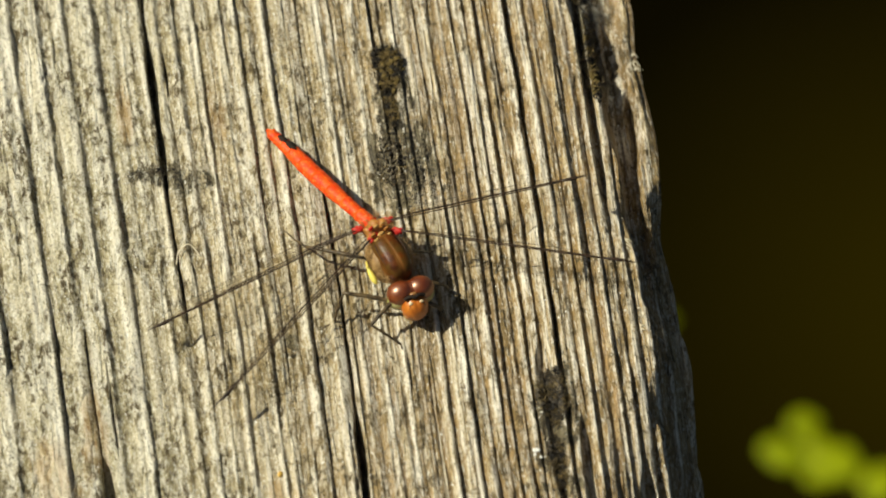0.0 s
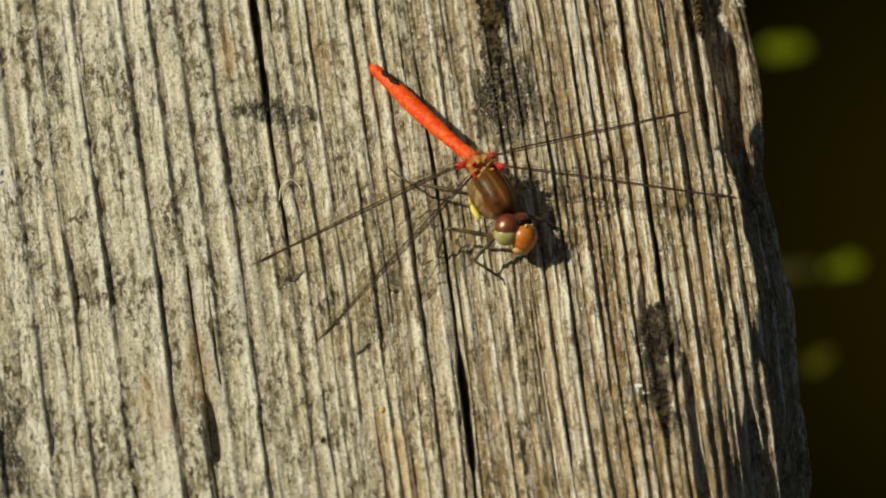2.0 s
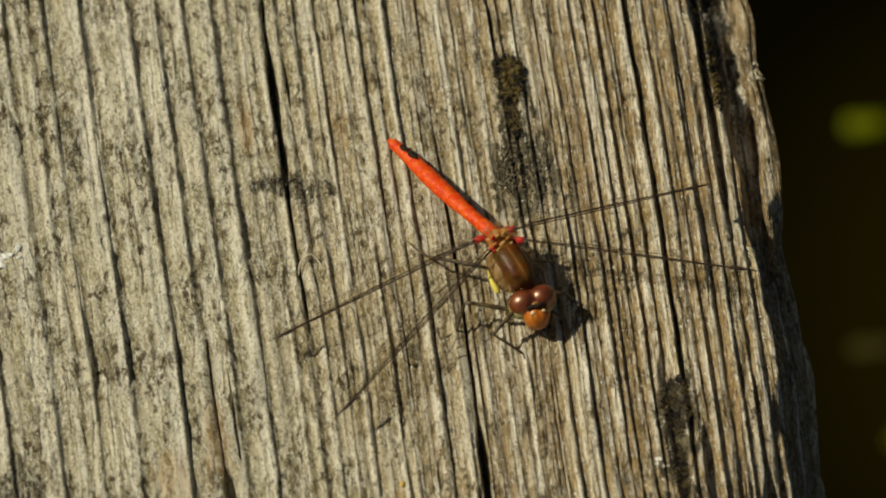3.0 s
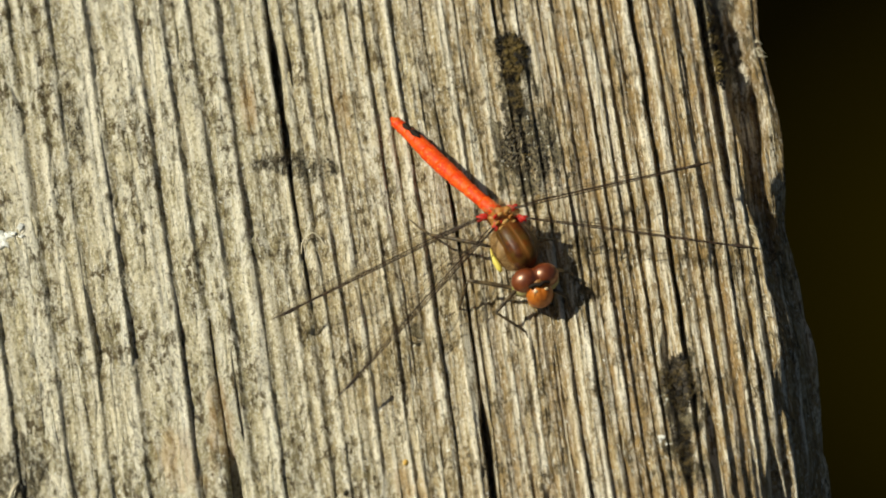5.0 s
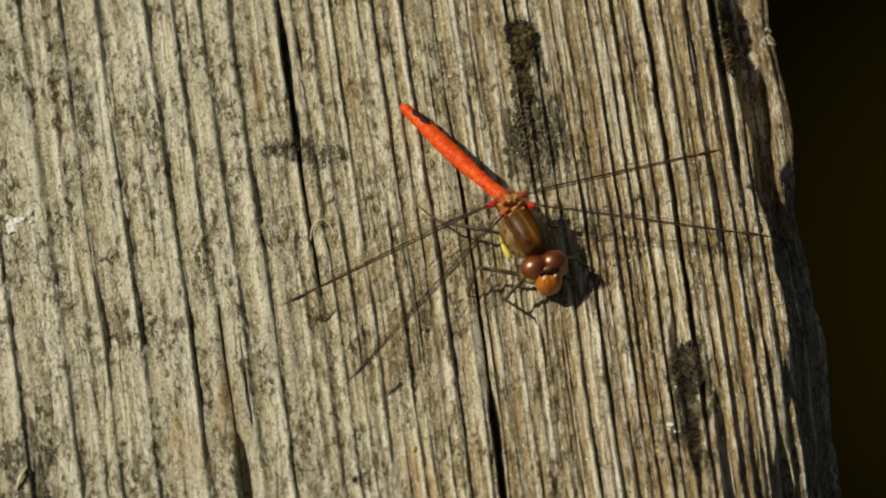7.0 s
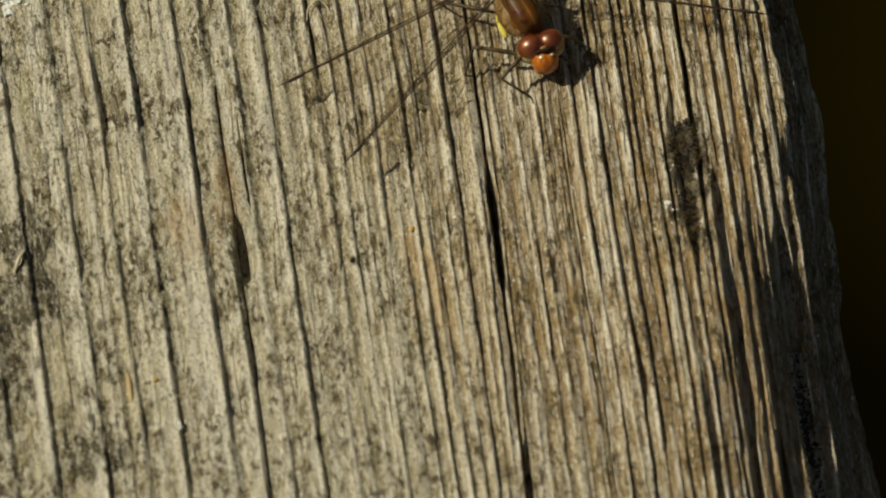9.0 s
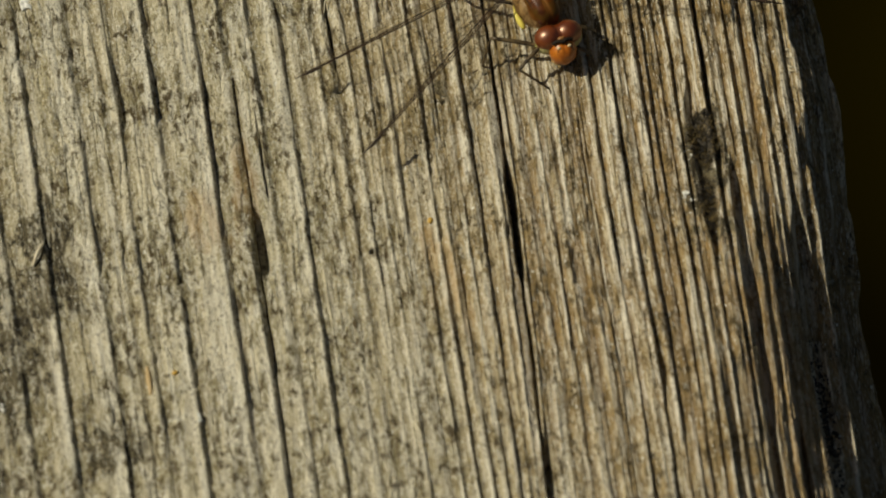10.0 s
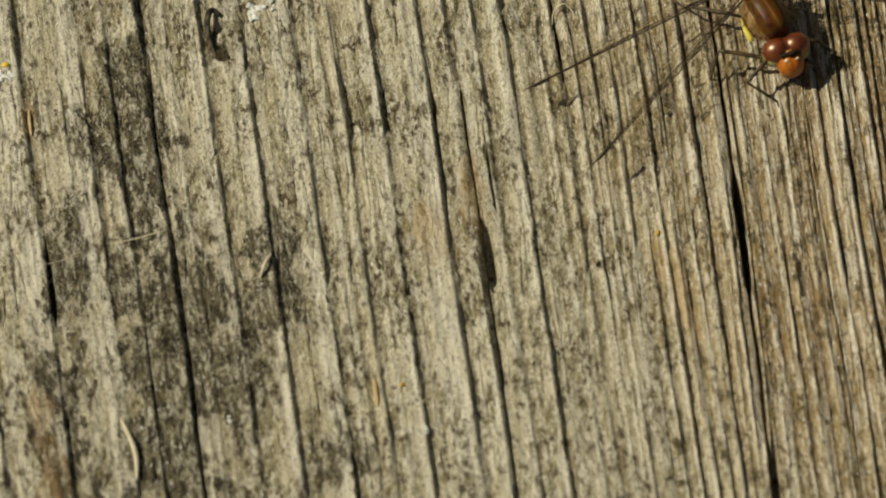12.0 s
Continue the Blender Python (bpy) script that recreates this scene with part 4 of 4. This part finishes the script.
crumbs("lichen_patch", -33.0, 15.2, 2.6, 0.8, 90, 0.24, LICHEN, "crumbly grey-brown lichen patch on the timber", "lichen", 9, 20)


def scales(p, q, half, length, count, seed, label):
    """A crust of thin white plates."""
    rng = random.Random(seed)
    crust = new("lichen_crust")
    for _ in range(count):
        x, y = p + rng.uniform(-half, half), q + rng.uniform(-length, length)
        s = rng.uniform(0.35, 0.65) * min(1.0, half)
        bm = bmesh.new()
        wob = rng.uniform(0, 6)
        turn = Euler((rng.uniform(-0.35, 0.35), rng.uniform(-0.35, 0.35), wob)).to_matrix()
        ball(bm, on_timber(x, y, 0.15), (s * MM, s * 0.7 * MM, 0.12 * MM), turn, 5, 11, lambda u: 1 + 0.28 * math.sin(4 * math.atan2(u.y, u.x) + wob))
        part("scale", bm, CRUST, crust)
    return tagged(crust, label, "lichen")


scales(-66.8, 8.6, 1.45, 1.15, 15, 11, "flake of white crusty lichen on the timber")
scales(7.7, -30.4, 0.55, 0.7, 7, 12, "small white lichen fleck on the timber")
scales(-53.9, -52.9, 0.5, 0.6, 4, 13, "small white lichen fleck on the timber")
scales(-74.4, 11.2, 0.5, 0.5, 4, 14, "small white lichen fleck on the timber")
# petal bits, built from the white crust plates
scales(-98.4, 3.6, 1.0, 1.1, 9, 16, "pale torn petal bits beside a yellow flower scrap")
scales(-77.6, -47.9, 0.45, 0.6, 4, 15, "small white lichen fleck on the timber")


def fibre(name, places, radius, material, label, category):
    bm = bmesh.new()
    pts = spline([on_timber(p, q, lift) for p, q, lift in places], 8)
    count = len(pts) - 1
    tube(bm, pts, [radius * MM * (0.45 + 0.55 * math.sin(math.pi * (0.1 + 0.8 * k / count))) for k in range(count + 1)], 5)
    return tagged(part(name, bm, material), label, category)


fibre("plant_fibre", ((-32.2, 1.6, 0.2), (-31.8, 3.1, 0.9), (-30.6, 3.7, 1.1), (-29.8, 3.2, 0.8), (-29.3, 2.3, 0.2)), 0.10, STRAW, "pale curled plant fibre lying on the timber", "fibre")
fibre("spider_thread", ((-88.5, -22.0, 0.8), (-85.4, -21.8, 0.9), (-81.8, -21.6, 0.8)), 0.085, STRAW, "pale straight thread stretched over the timber", "thread")
fibre("spider_thread", ((-102.3, -24.7, 0.8), (-97.5, -24.3, 1.0), (-92.5, -23.4, 0.8)), 0.05, STRAW, "pale straight thread stretched over the timber", "thread")
fibre("wood_splinter", ((-90.0, -46.2, 0.1), (-88.9, -51.2, 0.45), (-89.1, -54.8, 0.2)), 0.36, STRAW, "pale raised splinter on the timber", "splinter")
fibre("wood_splinter", ((-96.1, -1.5, 0.05), (-96.2, -3.1, 0.25), (-96.2, -5.1, 0.05)), 0.24, SLIVER, "short tan splinter on the timber", "splinter")
fibre("wood_splinter", ((-59.5, -44.8, 0.05), (-59.5, -46.8, 0.25), (-59.5, -48.6, 0.05)), 0.36, SLIVER, "short tan splinter on the timber", "splinter")
fibre("bark_curl", ((-71.8, 8.3, 0.3), (-72.7, 9.1, 0.9), (-73.4, 7.5, 1.0), (-73.4, 5.1, 0.7), (-72.9, 3.0, 0.1)), 0.42, LICHEN, "dark curled lip of bark beside a worm hole", "bark curl")
fibre("bark_curl", ((-69.7, -26.3, 0.2), (-70.6, -27.8, 0.7), (-71.3, -29.1, 0.2)), 0.26, STRAW, "tan curled scrap of bark on the timber", "bark curl")


def seed_grain(p, q, size, turn, material, label):
    bm = bmesh.new()
    ball(bm, (0, 0, 0), (size * MM, size * 0.7 * MM, size * 0.55 * MM), None, 8, 12, lambda u: 1 - 0.2 * max(0, u.x) ** 3)
    grain = tagged(part("seed", bm, material), label, "seed")
    grain.location = on_timber(p, q, size * 0.35)
    grain.rotation_euler = (0.2, 0.15, turn)


seed_grain(-23.4, -29.5, 0.48, 1.2, SEED, "small ochre seed lying on the timber")
seed_grain(-56.3, -46.1, 0.42, 0.4, SEED, "small ochre seed lying on the timber")
seed_grain(-40.5, -44.8, 0.40, 1.5, STRAW, "small pale seed lying on the timber")
# scrap of a yellow flower, given the seed shape
seed_grain(-98.2, 5.0, 0.55, 0.3, FLOWER_YELLOW, "yellow flower scrap lying on the timber")
seed_grain(-31.0, -32.9, 0.42, 0.9, MOSS, "small dark seed lying on the timber")


def frayed(p, q, long, seed):
    """Loose wood fibres that stand off the arris."""
    rng = random.Random(seed)
    tuft = new("frayed_fibres")
    for _ in range(6):
        bm = bmesh.new()
        a = on_timber(p - 0.3, q + rng.uniform(-1.5, 1.5), 0.0)
        way = Matrix.Rotation(LEAN, 3, "Z") @ Vector((rng.uniform(0.2, 0.7), rng.uniform(-1, 0.2), rng.uniform(0, 0.4)))
        tube(bm, spline([a, a + way * long * 0.5 * MM, a + (way + Vector((0.15, rng.uniform(-0.4, 0.2), -0.2))) * long * MM], 4), [0.09 * MM * f for f in (1, 1, 0.95, 0.9, 0.8, 0.65, 0.5, 0.35, 0.2)], 5)
        part("fibre", bm, STRAW, tuft)
    tagged(tuft, "loose frayed wood fibres at the timber's edge", "fibres")


frayed(26.8, 25.5, 1.6, 1)
frayed(22.4, -2.0, 1.2, 2)
frayed(22.6, -12.0, 1.2, 3)
frayed(19.0, 33.0, 1.3, 4)


# ---- what moves: the insect's head and the drifting duckweed ----
HEAD_TURNS = [(0.0, 0, 0, -11), (1.8, 0, 0, -11), (1.93, 38, -58, -6), (2.1, 38, -58, -6), (2.27, 0, 0, -11), (8.1, 0, 0, -11), (8.23, 38, -58, -6), (8.5, 38, -58, -6), (8.6, 0, 0, -11), (9.3, 0, 0, -11), (9.43, 38, -58, -6), (9.6, 38, -58, -6), (9.73, 0, 0, -11), (12.0, 0, 0, -11)]


def motions():
    rows = []
    for t, cock, roll, turn in HEAD_TURNS:
        spin = Matrix.Rotation(radians(cock), 4, Vector((0, -0.53, 0.848))) @ Matrix.Rotation(radians(roll), 4, BODY) @ Matrix.Rotation(radians(turn), 4, ABOVE)
        rows.append((t, Matrix.Translation(HEAD_AT * MM) @ spin))
    walk(dragonfly_head, rows)
    for plant in DUCKWEED:
        x, y, spin = plant["start"]
        walk(plant, [(t, pose((x + 6.1 * t + 2.8 * max(0, t - 2)) * MM, (y - 0.6 * t) * MM, POND, 0, 0, spin + 1.5 * t)) for t in (0.0, 1.0, 2.0, 3.0, 6.0, 9.0, 12.0)])


motions()
